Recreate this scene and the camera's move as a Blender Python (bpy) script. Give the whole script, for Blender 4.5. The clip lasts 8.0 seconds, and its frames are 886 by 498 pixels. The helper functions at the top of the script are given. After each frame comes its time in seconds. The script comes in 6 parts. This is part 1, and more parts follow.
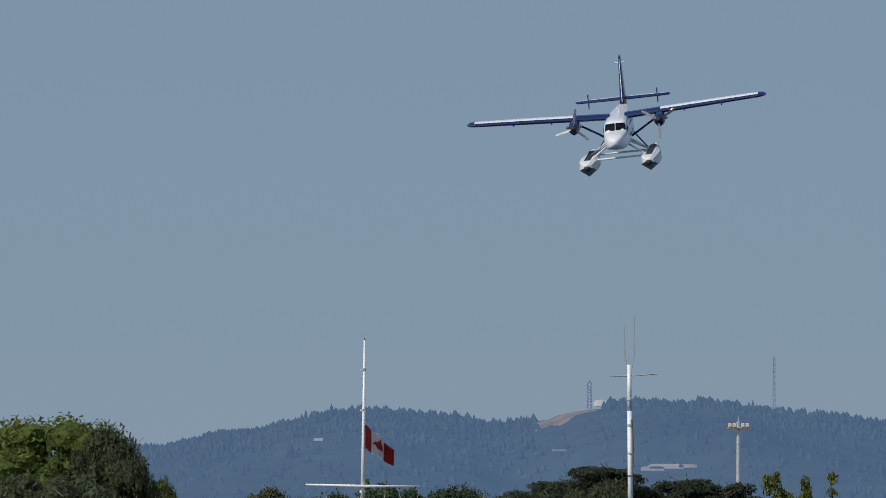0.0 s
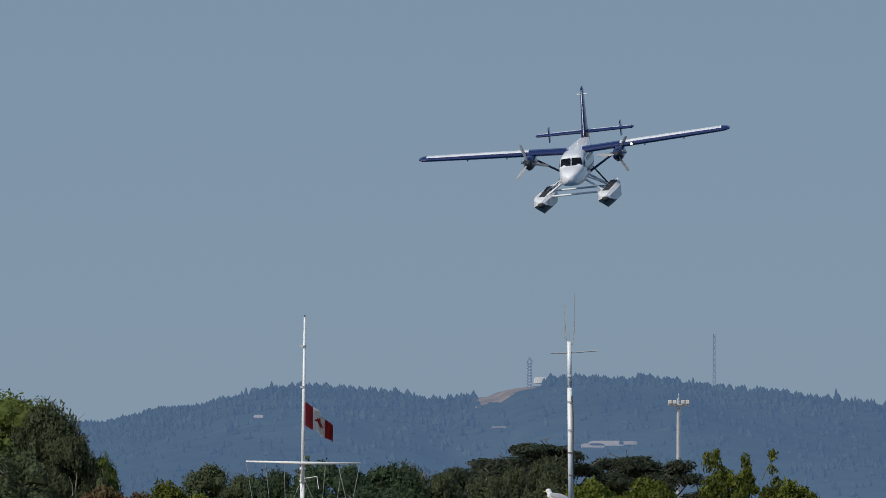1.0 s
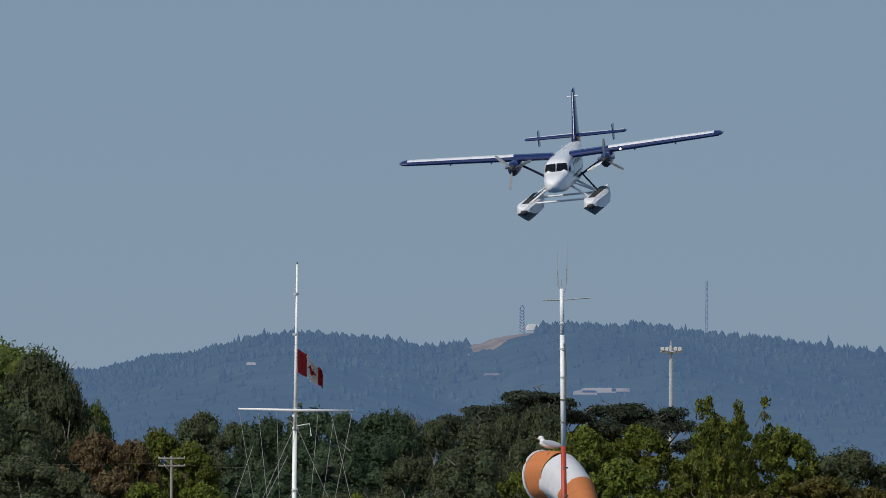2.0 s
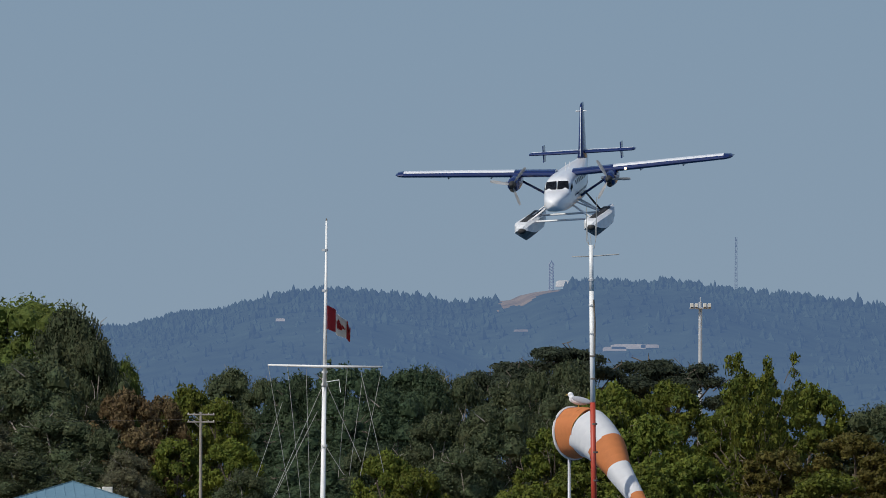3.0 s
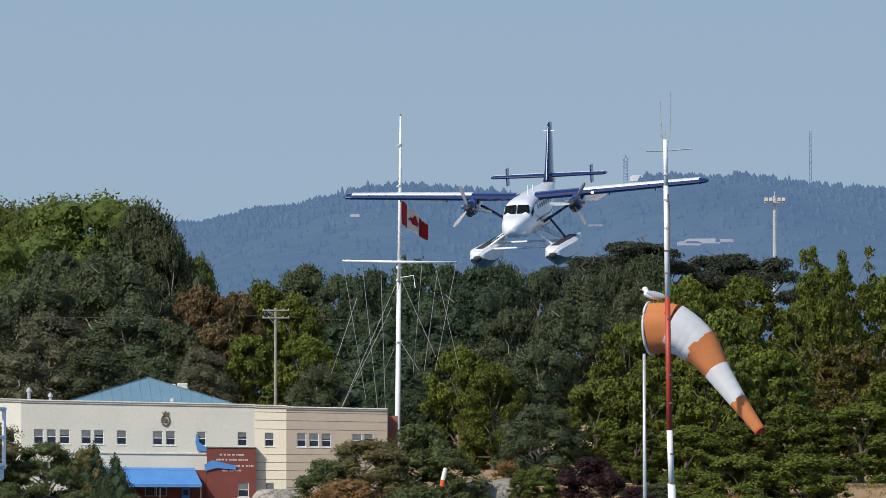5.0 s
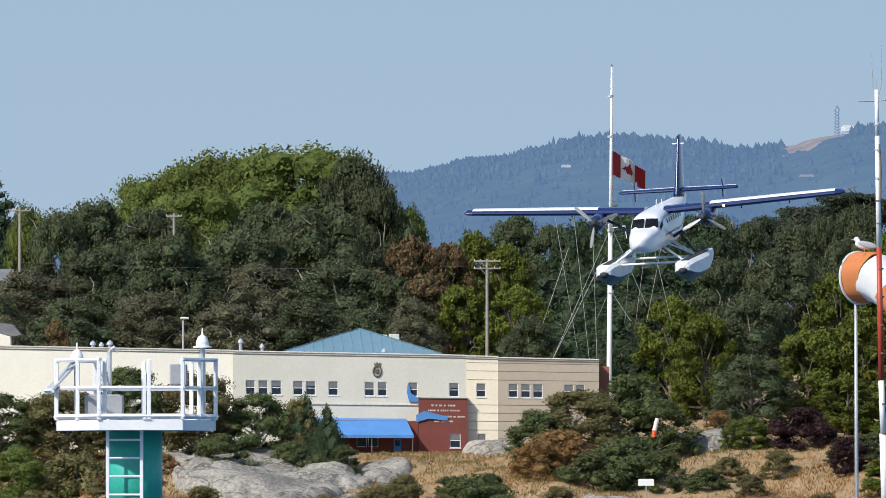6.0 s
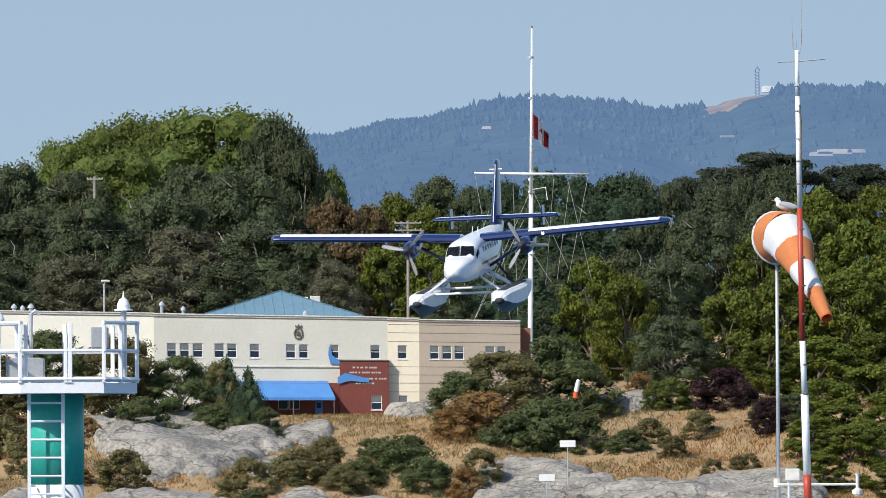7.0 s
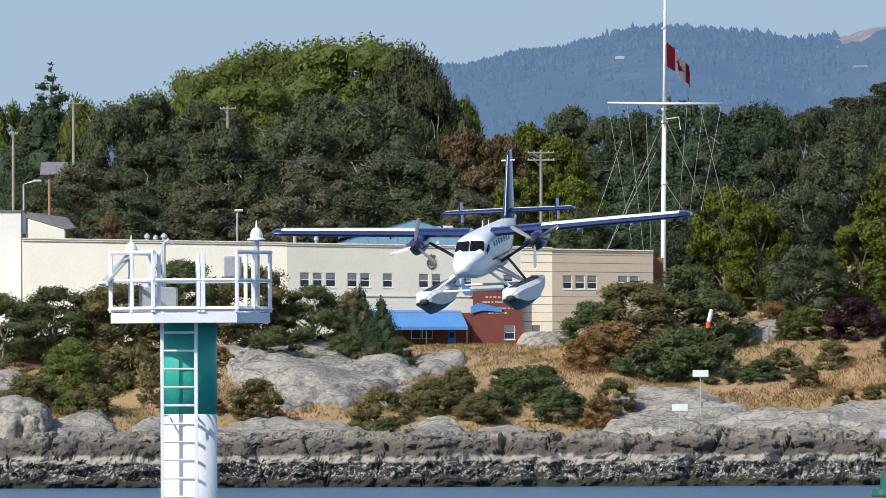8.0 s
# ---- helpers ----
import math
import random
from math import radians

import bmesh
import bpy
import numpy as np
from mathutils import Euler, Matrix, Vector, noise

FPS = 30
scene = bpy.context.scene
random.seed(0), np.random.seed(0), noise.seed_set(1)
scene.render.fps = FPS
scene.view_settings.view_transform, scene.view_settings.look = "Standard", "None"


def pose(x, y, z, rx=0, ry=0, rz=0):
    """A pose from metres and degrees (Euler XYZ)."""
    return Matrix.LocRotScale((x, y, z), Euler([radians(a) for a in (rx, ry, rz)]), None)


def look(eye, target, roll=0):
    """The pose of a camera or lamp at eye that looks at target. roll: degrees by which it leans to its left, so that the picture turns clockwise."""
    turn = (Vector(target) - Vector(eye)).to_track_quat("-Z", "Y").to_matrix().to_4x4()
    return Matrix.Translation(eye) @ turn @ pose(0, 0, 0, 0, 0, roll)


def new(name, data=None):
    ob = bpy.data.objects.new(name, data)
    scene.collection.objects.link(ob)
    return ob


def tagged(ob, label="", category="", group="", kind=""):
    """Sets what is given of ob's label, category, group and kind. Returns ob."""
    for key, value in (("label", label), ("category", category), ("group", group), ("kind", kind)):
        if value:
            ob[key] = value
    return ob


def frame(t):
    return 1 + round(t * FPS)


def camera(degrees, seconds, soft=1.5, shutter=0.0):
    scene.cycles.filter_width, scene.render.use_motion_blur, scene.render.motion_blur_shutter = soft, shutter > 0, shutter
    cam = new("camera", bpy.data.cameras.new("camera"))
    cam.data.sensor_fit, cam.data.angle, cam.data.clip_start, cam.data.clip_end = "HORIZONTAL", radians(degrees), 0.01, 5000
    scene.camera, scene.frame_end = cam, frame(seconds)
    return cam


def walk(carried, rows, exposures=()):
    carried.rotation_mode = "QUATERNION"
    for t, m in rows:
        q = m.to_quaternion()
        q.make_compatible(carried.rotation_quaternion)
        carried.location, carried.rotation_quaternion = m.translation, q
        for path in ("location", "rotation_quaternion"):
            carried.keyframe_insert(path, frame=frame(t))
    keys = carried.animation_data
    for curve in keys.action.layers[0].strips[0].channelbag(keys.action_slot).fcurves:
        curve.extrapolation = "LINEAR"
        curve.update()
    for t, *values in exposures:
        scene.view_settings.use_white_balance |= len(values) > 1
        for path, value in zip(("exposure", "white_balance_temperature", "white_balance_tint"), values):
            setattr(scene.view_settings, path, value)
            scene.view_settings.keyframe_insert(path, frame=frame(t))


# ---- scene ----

# ---------------------------------------------------------------- camera
FOCUS = 784 / math.tan(radians(1.7))      # bearings below are tangents times this
EYE = (0.0, 0.0, 4.0)

CAMERA_ROWS = [  # seconds, bearing, rise, lean (degrees)
    (0.0, 1.1567, 2.1686, 0.238),
    (0.5, 1.2459, 2.1668, 0.216),
    (1.0, 1.3870, 2.0808, 0.235),
    (1.3, 1.4366, 2.0191, 0.204),
    (1.5, 1.4382, 1.9863, 0.183),
    (1.7, 1.4346, 1.9397, 0.186),
    (2.8, 1.3288, 1.7464, 0.206),
    (3.0, 1.3045, 1.7100, 0.210),
    (3.2, 1.2811, 1.6914, 0.174),
    (3.5, 1.3491, 1.6480, 0.121),
    (4.0, 1.1303, 1.4572, 0.148),
    (4.2, 1.0514, 1.3853, 0.116),
    (5.3, 0.9575, 1.2781, -0.060),
    (5.5, 0.7152, 1.2334, -0.092),
    (5.7, 0.4368, 1.1737, -0.076),
    (5.8, 0.3114, 1.1479, -0.067),
    (6.0, 0.2082, 1.1178, -0.051),
    (6.2, 0.3036, 1.0857, -0.073),
    (6.5, 0.4073, 1.0525, -0.107),
    (6.6, 0.4368, 1.0389, -0.138),
    (6.7, 0.4621, 1.0210, -0.169),
    (7.0, 0.5117, 0.9707, -0.262),
    (7.1, 0.5063, 0.9497, -0.278),
    (7.3, 0.1811, 0.9154, -0.311),
    (7.4, 0.0826, 0.8877, -0.327),
    (7.5, -0.0041, 0.8662, -0.343),
    (7.6, -0.0504, 0.8327, -0.318),
    (7.8, -0.0613, 0.7704, -0.266),
    (7.9, -0.0340, 0.7346, -0.241),
    (8.0, -0.0000, 0.7028, -0.215),
]
cam = camera(3.4, 8.0, soft=0.85, shutter=0.03)


def aim(bearing, rise, lean):
    """Camera pose at EYE, turned right by bearing, up by rise, leaning by lean degrees."""
    b, r = radians(bearing), radians(rise)
    way = Vector((math.sin(b) * math.cos(r), math.cos(b) * math.cos(r), math.sin(r)))
    return look(EYE, Vector(EYE) + way * 100, lean)


walk(cam, [(t, aim(b, r, l)) for t, b, r, l in CAMERA_ROWS],
     exposures=[(0.0, -0.54), (1.5, -0.54), (3.0, -0.46), (3.5, -0.44), (4.0, -0.33), (5.5, 0.12), (6.5, 0.24), (8.0, 0.22)])

# ---------------------------------------------------------------- daylight
SUN_AZ, SUN_EL = radians(48), radians(40)   # azimuth: to the left of straight behind the camera
TO_SUN = Vector((-math.sin(SUN_AZ) * math.cos(SUN_EL), -math.cos(SUN_AZ) * math.cos(SUN_EL), math.sin(SUN_EL)))

world = bpy.data.worlds.new("daylight")
scene.world = world
world.use_nodes = True
wn, wl = world.node_tree.nodes, world.node_tree.links
sky = wn.new("ShaderNodeTexSky")
sky.sky_type = "NISHITA"
sky.sun_disc = False
sky.sun_elevation = SUN_EL
sky.sun_rotation = math.atan2(TO_SUN.x, TO_SUN.y)
sky.air_density, sky.dust_density, sky.ozone_density = 1.0, 0.8, 1.5
# pale haze that thickens towards the horizon, all the way round
way = wn.new("ShaderNodeTexCoord")
split = wn.new("ShaderNodeSeparateXYZ")
wl.new(way.outputs["Generated"], split.inputs[0])
low_sky = wn.new("ShaderNodeValToRGB")
low_sky.color_ramp.elements[0].position, low_sky.color_ramp.elements[0].color = 0.0, (0.415, 0.535, 0.665, 1)
low_sky.color_ramp.elements[1].position, low_sky.color_ramp.elements[1].color = 0.06, (0.330, 0.480, 0.650, 1)
fade = wn.new("ShaderNodeMapRange")
fade.interpolation_type = "SMOOTHSTEP"
fade.inputs[1].default_value, fade.inputs[2].default_value = 0.05, 0.45
blend = wn.new("ShaderNodeMix")
blend.data_type = "RGBA"
lift = wn.new("ShaderNodeMix")
lift.data_type, lift.blend_type = "RGBA", "MULTIPLY"
lift.inputs[0].default_value = 1.0
lift.inputs[7].default_value = (5.8, 5.8, 5.8, 1)     # to the sky's own scale, before the strength
lift.clamp_result = False
wl.new(split.outputs["Z"], low_sky.inputs[0])
wl.new(split.outputs["Z"], fade.inputs[0])
wl.new(low_sky.outputs[0], lift.inputs[6])
wl.new(fade.outputs[0], blend.inputs[0])
wl.new(lift.outputs[2], blend.inputs[6])
wl.new(sky.outputs[0], blend.inputs[7])
wl.new(blend.outputs[2], wn["Background"].inputs[0])
wn["Background"].inputs[1].default_value = 0.15

sun_data = bpy.data.lights.new("sun", "SUN")
sun_data.energy, sun_data.angle, sun_data.color = 4.1, radians(0.53), (1.0, 0.95, 0.86)
sun = new("sun", sun_data)
sun.matrix_world = look((0, 0, 300), Vector((0, 0, 300)) - TO_SUN * 100)


# ---------------------------------------------------------------- materials
def node(nt, kind, **values):
    n = nt.nodes.new(kind)
    for key, value in values.items():
        n.inputs[key.replace("_", " ")].default_value = value
    return n


def surface(name, base, other=None, rough=0.7, metal=0.0, scale=1.0, fine=8.0, bump=0.0, spread=0.5, vary=0.0, coat=0.0):
    """Principled surface: base and other mixed by coarse and fine noise in metres, with relief and an optional change from piece to piece."""
    m = bpy.data.materials.new(name)
    m.use_nodes = True
    nt = m.node_tree
    p = nt.nodes["Principled BSDF"]
    p.inputs["Roughness"].default_value, p.inputs["Metallic"].default_value = rough, metal
    p.inputs["Coat Weight"].default_value = coat
    other = other or tuple(c * 0.75 for c in base)
    where = nt.nodes.new("ShaderNodeTexCoord")
    big = node(nt, "ShaderNodeTexNoise", Scale=scale, Detail=5.0, Roughness=0.6)
    small = node(nt, "ShaderNodeTexNoise", Scale=scale * fine, Detail=4.0, Roughness=0.65)
    for n in (big, small):
        nt.links.new(where.outputs["Object"], n.inputs["Vector"])
    both = nt.nodes.new("ShaderNodeMath")
    both.operation = "MULTIPLY_ADD"
    both.inputs[1].default_value = 0.5
    half = nt.nodes.new("ShaderNodeMath")
    half.operation = "MULTIPLY"
    half.inputs[1].default_value = 0.5
    nt.links.new(big.outputs[0], half.inputs[0])
    nt.links.new(small.outputs[0], both.inputs[0])
    nt.links.new(half.outputs[0], both.inputs[2])
    ramp = nt.nodes.new("ShaderNodeMapRange")
    ramp.inputs[1].default_value, ramp.inputs[2].default_value = 0.5 - 0.25 * spread, 0.5 + 0.25 * spread
    nt.links.new(both.outputs[0], ramp.inputs[0])
    mix = nt.nodes.new("ShaderNodeMix")
    mix.data_type = "RGBA"
    mix.inputs[6].default_value, mix.inputs[7].default_value = (*base, 1), (*other, 1)
    nt.links.new(ramp.outputs[0], mix.inputs[0])
    last = mix.outputs[2]
    if vary:
        geo, info = nt.nodes.new("ShaderNodeNewGeometry"), nt.nodes.new("ShaderNodeObjectInfo")
        total = nt.nodes.new("ShaderNodeMath")
        total.operation = "MULTIPLY_ADD"
        total.inputs[1].default_value = 0.65
        part_of = nt.nodes.new("ShaderNodeMath")
        part_of.operation = "MULTIPLY"
        part_of.inputs[1].default_value = 0.35
        nt.links.new(info.outputs["Random"], part_of.inputs[0])
        nt.links.new(geo.outputs["Random Per Island"], total.inputs[0])
        nt.links.new(part_of.outputs[0], total.inputs[2])
        level = nt.nodes.new("ShaderNodeMapRange")
        level.inputs[3].default_value, level.inputs[4].default_value = 1 - vary, 1 + vary
        nt.links.new(total.outputs[0], level.inputs[0])
        hsv = nt.nodes.new("ShaderNodeHueSaturation")
        nt.links.new(level.outputs[0], hsv.inputs["Value"])
        hue = nt.nodes.new("ShaderNodeMapRange")
        hue.inputs[3].default_value, hue.inputs[4].default_value = 0.5 - 0.03 * vary, 0.5 + 0.03 * vary
        nt.links.new(total.outputs[0], hue.inputs[0])
        nt.links.new(hue.outputs[0], hsv.inputs["Hue"])
        nt.links.new(last, hsv.inputs["Color"])
        last = hsv.outputs[0]
    nt.links.new(last, p.inputs["Base Color"])
    if bump:
        b = node(nt, "ShaderNodeBump", Strength=0.6, Distance=bump)
        nt.links.new(both.outputs[0], b.inputs["Height"])
        nt.links.new(b.outputs[0], p.inputs["Normal"])
    return m


def see_through(m, amount):
    """Let part of the light pass through a thin leaf or cloth."""
    nt = m.node_tree
    p = nt.nodes["Principled BSDF"]
    thin = nt.nodes.new("ShaderNodeBsdfTranslucent")
    share = nt.nodes.new("ShaderNodeMixShader")
    share.inputs[0].default_value = amount
    nt.links.new(p.inputs["Base Color"].links[0].from_socket, thin.inputs["Color"])
    nt.links.new(p.outputs[0], share.inputs[1])
    nt.links.new(thin.outputs[0], share.inputs[2])
    nt.links.new(share.outputs[0], nt.nodes["Material Output"].inputs["Surface"])


def leafy(name, base, other, vary=0.45, scale=0.35):
    m = surface(name, base, other, rough=0.65, scale=scale, fine=5, spread=0.6, vary=vary)
    m.node_tree.nodes["Principled BSDF"].inputs["Specular IOR Level"].default_value = 0.12
    see_through(m, 0.34)
    return m


# ---------------------------------------------------------------- building helpers
def spot(a, b, d):
    """The place at distance d north of the eye, at bearing tangent a and rise tangent b."""
    return Vector((a * d / FOCUS, d, EYE[2] + b * d / FOCUS))


def mesh_of(name, bm, material=None, smooth=False):
    me = bpy.data.meshes.new(name)
    bm.normal_update()
    bm.to_mesh(me)
    bm.free()
    if material:
        me.materials.append(material)
    if smooth:
        for p in me.polygons:
            p.use_smooth = True
    return me


def thing(name, bm, material, label, category="", kind="", group="", smooth=False):
    return tagged(new(name, mesh_of(name, bm, material, smooth)), label, category, group, kind)


def holder(name, place, label, category, group="", turn=0.0):
    ob = new(name)
    ob.empty_display_size = 0.2
    ob.matrix_basis = pose(*place, 0, 0, turn)
    return tagged(ob, label, category, group)


def part(name, bm, material, parent, label="", smooth=False):
    ob = new(name, mesh_of(name, bm, material, smooth))
    ob.parent = parent
    if label:
        ob["label"] = label
    return ob


def part_mesh(name, me, parent, m=None, label=""):
    ob = new(name, me)
    ob.parent = parent
    if m is not None:
        ob.matrix_basis = m
    if label:
        ob["label"] = label
    return ob


def box(x0, x1, y0, y1, z0, z1, bevel=0.0, bm=None):
    own = bmesh.new()
    bmesh.ops.create_cube(own, size=1)
    for v in own.verts:
        v.co = Vector((x0 + (v.co.x + 0.5) * (x1 - x0), y0 + (v.co.y + 0.5) * (y1 - y0), z0 + (v.co.z + 0.5) * (z1 - z0)))
    if bevel:
        bmesh.ops.bevel(own, geom=own.edges[:], offset=bevel, segments=1, affect="EDGES")
    return merge(bm, own) if bm else own


def merge(bm, own):
    me = bpy.data.meshes.new("tmp")
    own.to_mesh(me)
    own.free()
    bm.from_mesh(me)
    bpy.data.meshes.remove(me)
    return bm


def tube(points, radii, sides=8, bm=None, caps=True):
    """A round bar through the points, with a radius at each."""
    bm = bm or bmesh.new()
    points = [Vector(p) for p in points]
    if not hasattr(radii, "__len__"):
        radii = [radii] * len(points)
    rings = []
    for i, p in enumerate(points):
        d = (points[min(i + 1, len(points) - 1)] - points[max(i - 1, 0)]).normalized()
        side = d.cross(Vector((0, 0, 1)) if abs(d.z) < 0.9 else Vector((0, 1, 0))).normalized()
        up = side.cross(d)
        rings.append([bm.verts.new(p + radii[i] * (math.cos(a) * side + math.sin(a) * up))
                      for a in (2 * math.pi * k / sides for k in range(sides))])
    for r, s in zip(rings, rings[1:]):
        for k in range(sides):
            bm.faces.new((r[k], r[(k + 1) % sides], s[(k + 1) % sides], s[k]))
    if caps:
        bm.faces.new(rings[0][::-1])
        bm.faces.new(rings[-1])
    return bm


def loft(sections, closed=True, caps=True, bm=None):
    """Skin over sections, each a list of points of the same count."""
    bm = bm or bmesh.new()
    rings = [[bm.verts.new(p) for p in s] for s in sections]
    n = len(rings[0])
    for r, s in zip(rings, rings[1:]):
        for k in range(n if closed else n - 1):
            bm.faces.new((r[k], r[(k + 1) % n], s[(k + 1) % n], s[k]))
    if caps:
        bm.faces.new(rings[0][::-1])
        bm.faces.new(rings[-1])
    bmesh.ops.recalc_face_normals(bm, faces=bm.faces[:])
    return bm


def prism(outline, y0, y1, bm=None):
    """A plate in the xz plane, between y0 and y1."""
    bm = bm or bmesh.new()
    a = [bm.verts.new((x, y0, z)) for x, z in outline]
    b = [bm.verts.new((x, y1, z)) for x, z in outline]
    bm.faces.new(a)
    bm.faces.new(b[::-1])
    n = len(a)
    for k in range(n):
        bm.faces.new((a[k], b[k], b[(k + 1) % n], a[(k + 1) % n]))
    bmesh.ops.recalc_face_normals(bm, faces=bm.faces[:])
    return bm


# ---------------------------------------------------------------- land, water, far hills
def smoothstep(a, b, x):
    t = np.clip((x - a) / (b - a), 0, 1)
    return t * t * (3 - 2 * t)


def ground_height(x, y):
    """Height of the land: tidal shelf, rocky bank, terrace with the building, wooded rise."""
    z = np.interp(y, [1060, 1087, 1091, 1094, 1098, 1103, 1112, 1126, 1146, 1168, 1192, 1225, 1260, 1300, 1450, 1700, 2400, 6000],
                  [-3, -2.0, -0.8, 0.6, 1.8, 3.1, 5.0, 7.9, 10.6, 11.5, 15.0, 17.8, 19.5, 20.5, 20, 8, 4, 4])
    bank = smoothstep(1096, 1110, y) * (1 - smoothstep(1136, 1150, y))
    wob = 0.55 * np.sin(x * 0.21 + 1.3 * np.sin(y * 0.11)) + 0.35 * np.sin(x * 0.53 + y * 0.37) + 0.2 * np.sin(x * 1.13 - y * 0.8)
    rise = smoothstep(16, 34, x) * smoothstep(1100, 1135, y) * (1 - smoothstep(1150, 1200, y)) * 1.2
    return z + bank * wob * 0.8 + rise


def height_at(x, y):
    return float(ground_height(np.array([x]), np.array([y]))[0])


def axis(lo, a, b, hi, step, grow=1.25):
    mid = list(np.arange(a, b, step))
    s, v = step, mid[-1]
    while v < hi:
        s *= grow
        v += s
        mid.append(v)
    s, v = step, mid[0]
    while v > lo:
        s *= grow
        v -= s
        mid.insert(0, v)
    return np.array(mid)


def sheet(name, xs, ys, zs, material, smooth=True):
    n, m = len(xs), len(ys)
    gx, gy = np.meshgrid(xs, ys)
    verts = np.stack([gx, gy, zs], -1).reshape(-1, 3)
    i = np.arange((m - 1) * n).reshape(m - 1, n)[:, :-1].ravel()
    faces = np.stack([i, i + 1, i + n + 1, i + n], -1)
    me = bpy.data.meshes.new(name)
    me.from_pydata(verts.tolist(), [], faces.tolist())
    me.materials.append(material)
    if smooth:
        me.polygons.foreach_set("use_smooth", [True] * len(me.polygons))
    return me


earth = surface("dry_earth", (0.39, 0.26, 0.135), (0.23, 0.165, 0.09), rough=0.95, scale=0.16, fine=9, bump=0.12, spread=0.7)
xs, ys = axis(-3500, -46, 74, 3500, 0.7), axis(1062, 1086, 1180, 6000, 0.7)
gx, gy = np.meshgrid(xs, ys)
ground = tagged(new("ground", sheet("ground", xs, ys, ground_height(gx, gy), earth)),
                "dry grassy bank rising from a rocky shore", "ground", kind="structure")


def water_surface():
    m = surface("sea_water", (0.015, 0.060, 0.120), (0.020, 0.075, 0.145), rough=0.3, scale=0.05, fine=6)
    nt = m.node_tree
    p = nt.nodes["Principled BSDF"]
    p.inputs["IOR"].default_value = 1.33
    where = nt.nodes.new("ShaderNodeTexCoord")
    a, b = node(nt, "ShaderNodeTexNoise", Scale=1.6, Detail=4.0), node(nt, "ShaderNodeBump", Strength=0.7, Distance=0.25)
    nt.links.new(where.outputs["Object"], a.inputs["Vector"])
    nt.links.new(a.outputs[0], b.inputs["Height"])
    nt.links.new(b.outputs[0], p.inputs["Normal"])
    return m


wx, wy = np.array([-4000.0, -400, 0, 400, 4000]), np.array([-2500.0, 0, 600, 1000, 1110])
water = tagged(new("water", sheet("water", wx, wy, np.zeros((5, 5)), water_surface())), "calm blue harbour water with small ripples", "water", kind="structure")

# far hills: ridge bearings and heights, in steps along the skyline
RIDGE = [(-3000, 330), (-900, 480), (-500, 560), (-200, 630), (-24, 660), (38, 664), (88, 676), (138, 688), (208, 692), (248, 705), (328, 719), (383, 724),
         (438, 718), (538, 708), (598, 692), (678, 700), (700, 702), (715, 710), (740, 716), (798, 723), (838, 731), (888, 732), (928, 730), (968, 740), (1028, 732),
         (1078, 725), (1128, 720), (1198, 715), (1308, 698), (1447, 684), (1700, 650), (3200, 400)]
HILL_FAR, HILL_NEAR = 4700.0, 3700.0


def haze_glow_surface(name, base, air, amount):
    """Something seen through kilometres of air: its own colour plus emission painted in for the light the air scatters.
    """
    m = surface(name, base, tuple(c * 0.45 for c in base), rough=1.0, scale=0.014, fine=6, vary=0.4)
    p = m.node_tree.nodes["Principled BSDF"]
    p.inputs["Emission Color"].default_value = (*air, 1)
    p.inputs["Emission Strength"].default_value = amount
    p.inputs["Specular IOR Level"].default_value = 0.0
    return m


# blue emission standing in for haze, put into every far hill material
HAZE_GLOW = (0.084, 0.150, 0.285)
hill_wood = haze_glow_surface("hazy_woods", (0.030, 0.040, 0.026), HAZE_GLOW, 1.0)
hill_bare = haze_glow_surface("hazy_bare_rock", (0.22, 0.155, 0.095), HAZE_GLOW, 0.85)
hill_white = haze_glow_surface("hazy_white_wall", (0.62, 0.58, 0.52), HAZE_GLOW, 0.6)
hill_faint = haze_glow_surface("hazy_pale_wall", (0.34, 0.29, 0.25), HAZE_GLOW, 0.85)
hill_steel = haze_glow_surface("hazy_steel", (0.20, 0.20, 0.21), HAZE_GLOW, 0.9)
ra, rb = zip(*RIDGE)


def hill_height(x, y):
    top = EYE[2] + np.interp(x * FOCUS / HILL_FAR, ra, rb) * HILL_FAR / FOCUS - 4.0
    t = np.clip((y - HILL_NEAR) / (HILL_FAR - HILL_NEAR), 0, 1)
    bumps = 5 * np.sin(x * 0.021 + 2 * np.sin(y * 0.008)) + 3 * np.sin(x * 0.047 + y * 0.013)
    return 2 + (top - 2) * np.sin(t * math.pi / 2) ** 0.9 + bumps * np.sin(t * math.pi)


hx, hy = np.concatenate([np.linspace(-520, -190, 30), np.arange(-180, 118, 2.2), np.arange(119, 152, 0.7), np.arange(153, 300, 2.2), np.linspace(310, 560, 24)]), np.concatenate([np.linspace(HILL_NEAR, 4330, 30), np.arange(4345, HILL_FAR, 9.0), [HILL_FAR, 4950]])
hgx, hgy = np.meshgrid(hx, hy)
hz = hill_height(hgx, hgy)
hz[-1] -= 40
backdrop_hill = tagged(new("backdrop_hill", sheet("backdrop_hill", hx, hy, hz, hill_wood)), "long wooded ridge, blue with a painted-in haze glow", "hill", kind="structure")


def is_bare(x, y):
    """The grassy bald on the summit, with a ragged edge."""
    a, n = x * FOCUS / y, noise.noise(Vector((x * 0.12, y * 0.03, 1.0)))
    return y > 4400 + 45 * n + (a - 700) * 0.6 and 700 + 8 * n < a < 812 + 10 * n


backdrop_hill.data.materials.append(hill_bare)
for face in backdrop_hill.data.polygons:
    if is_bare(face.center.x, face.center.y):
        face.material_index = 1


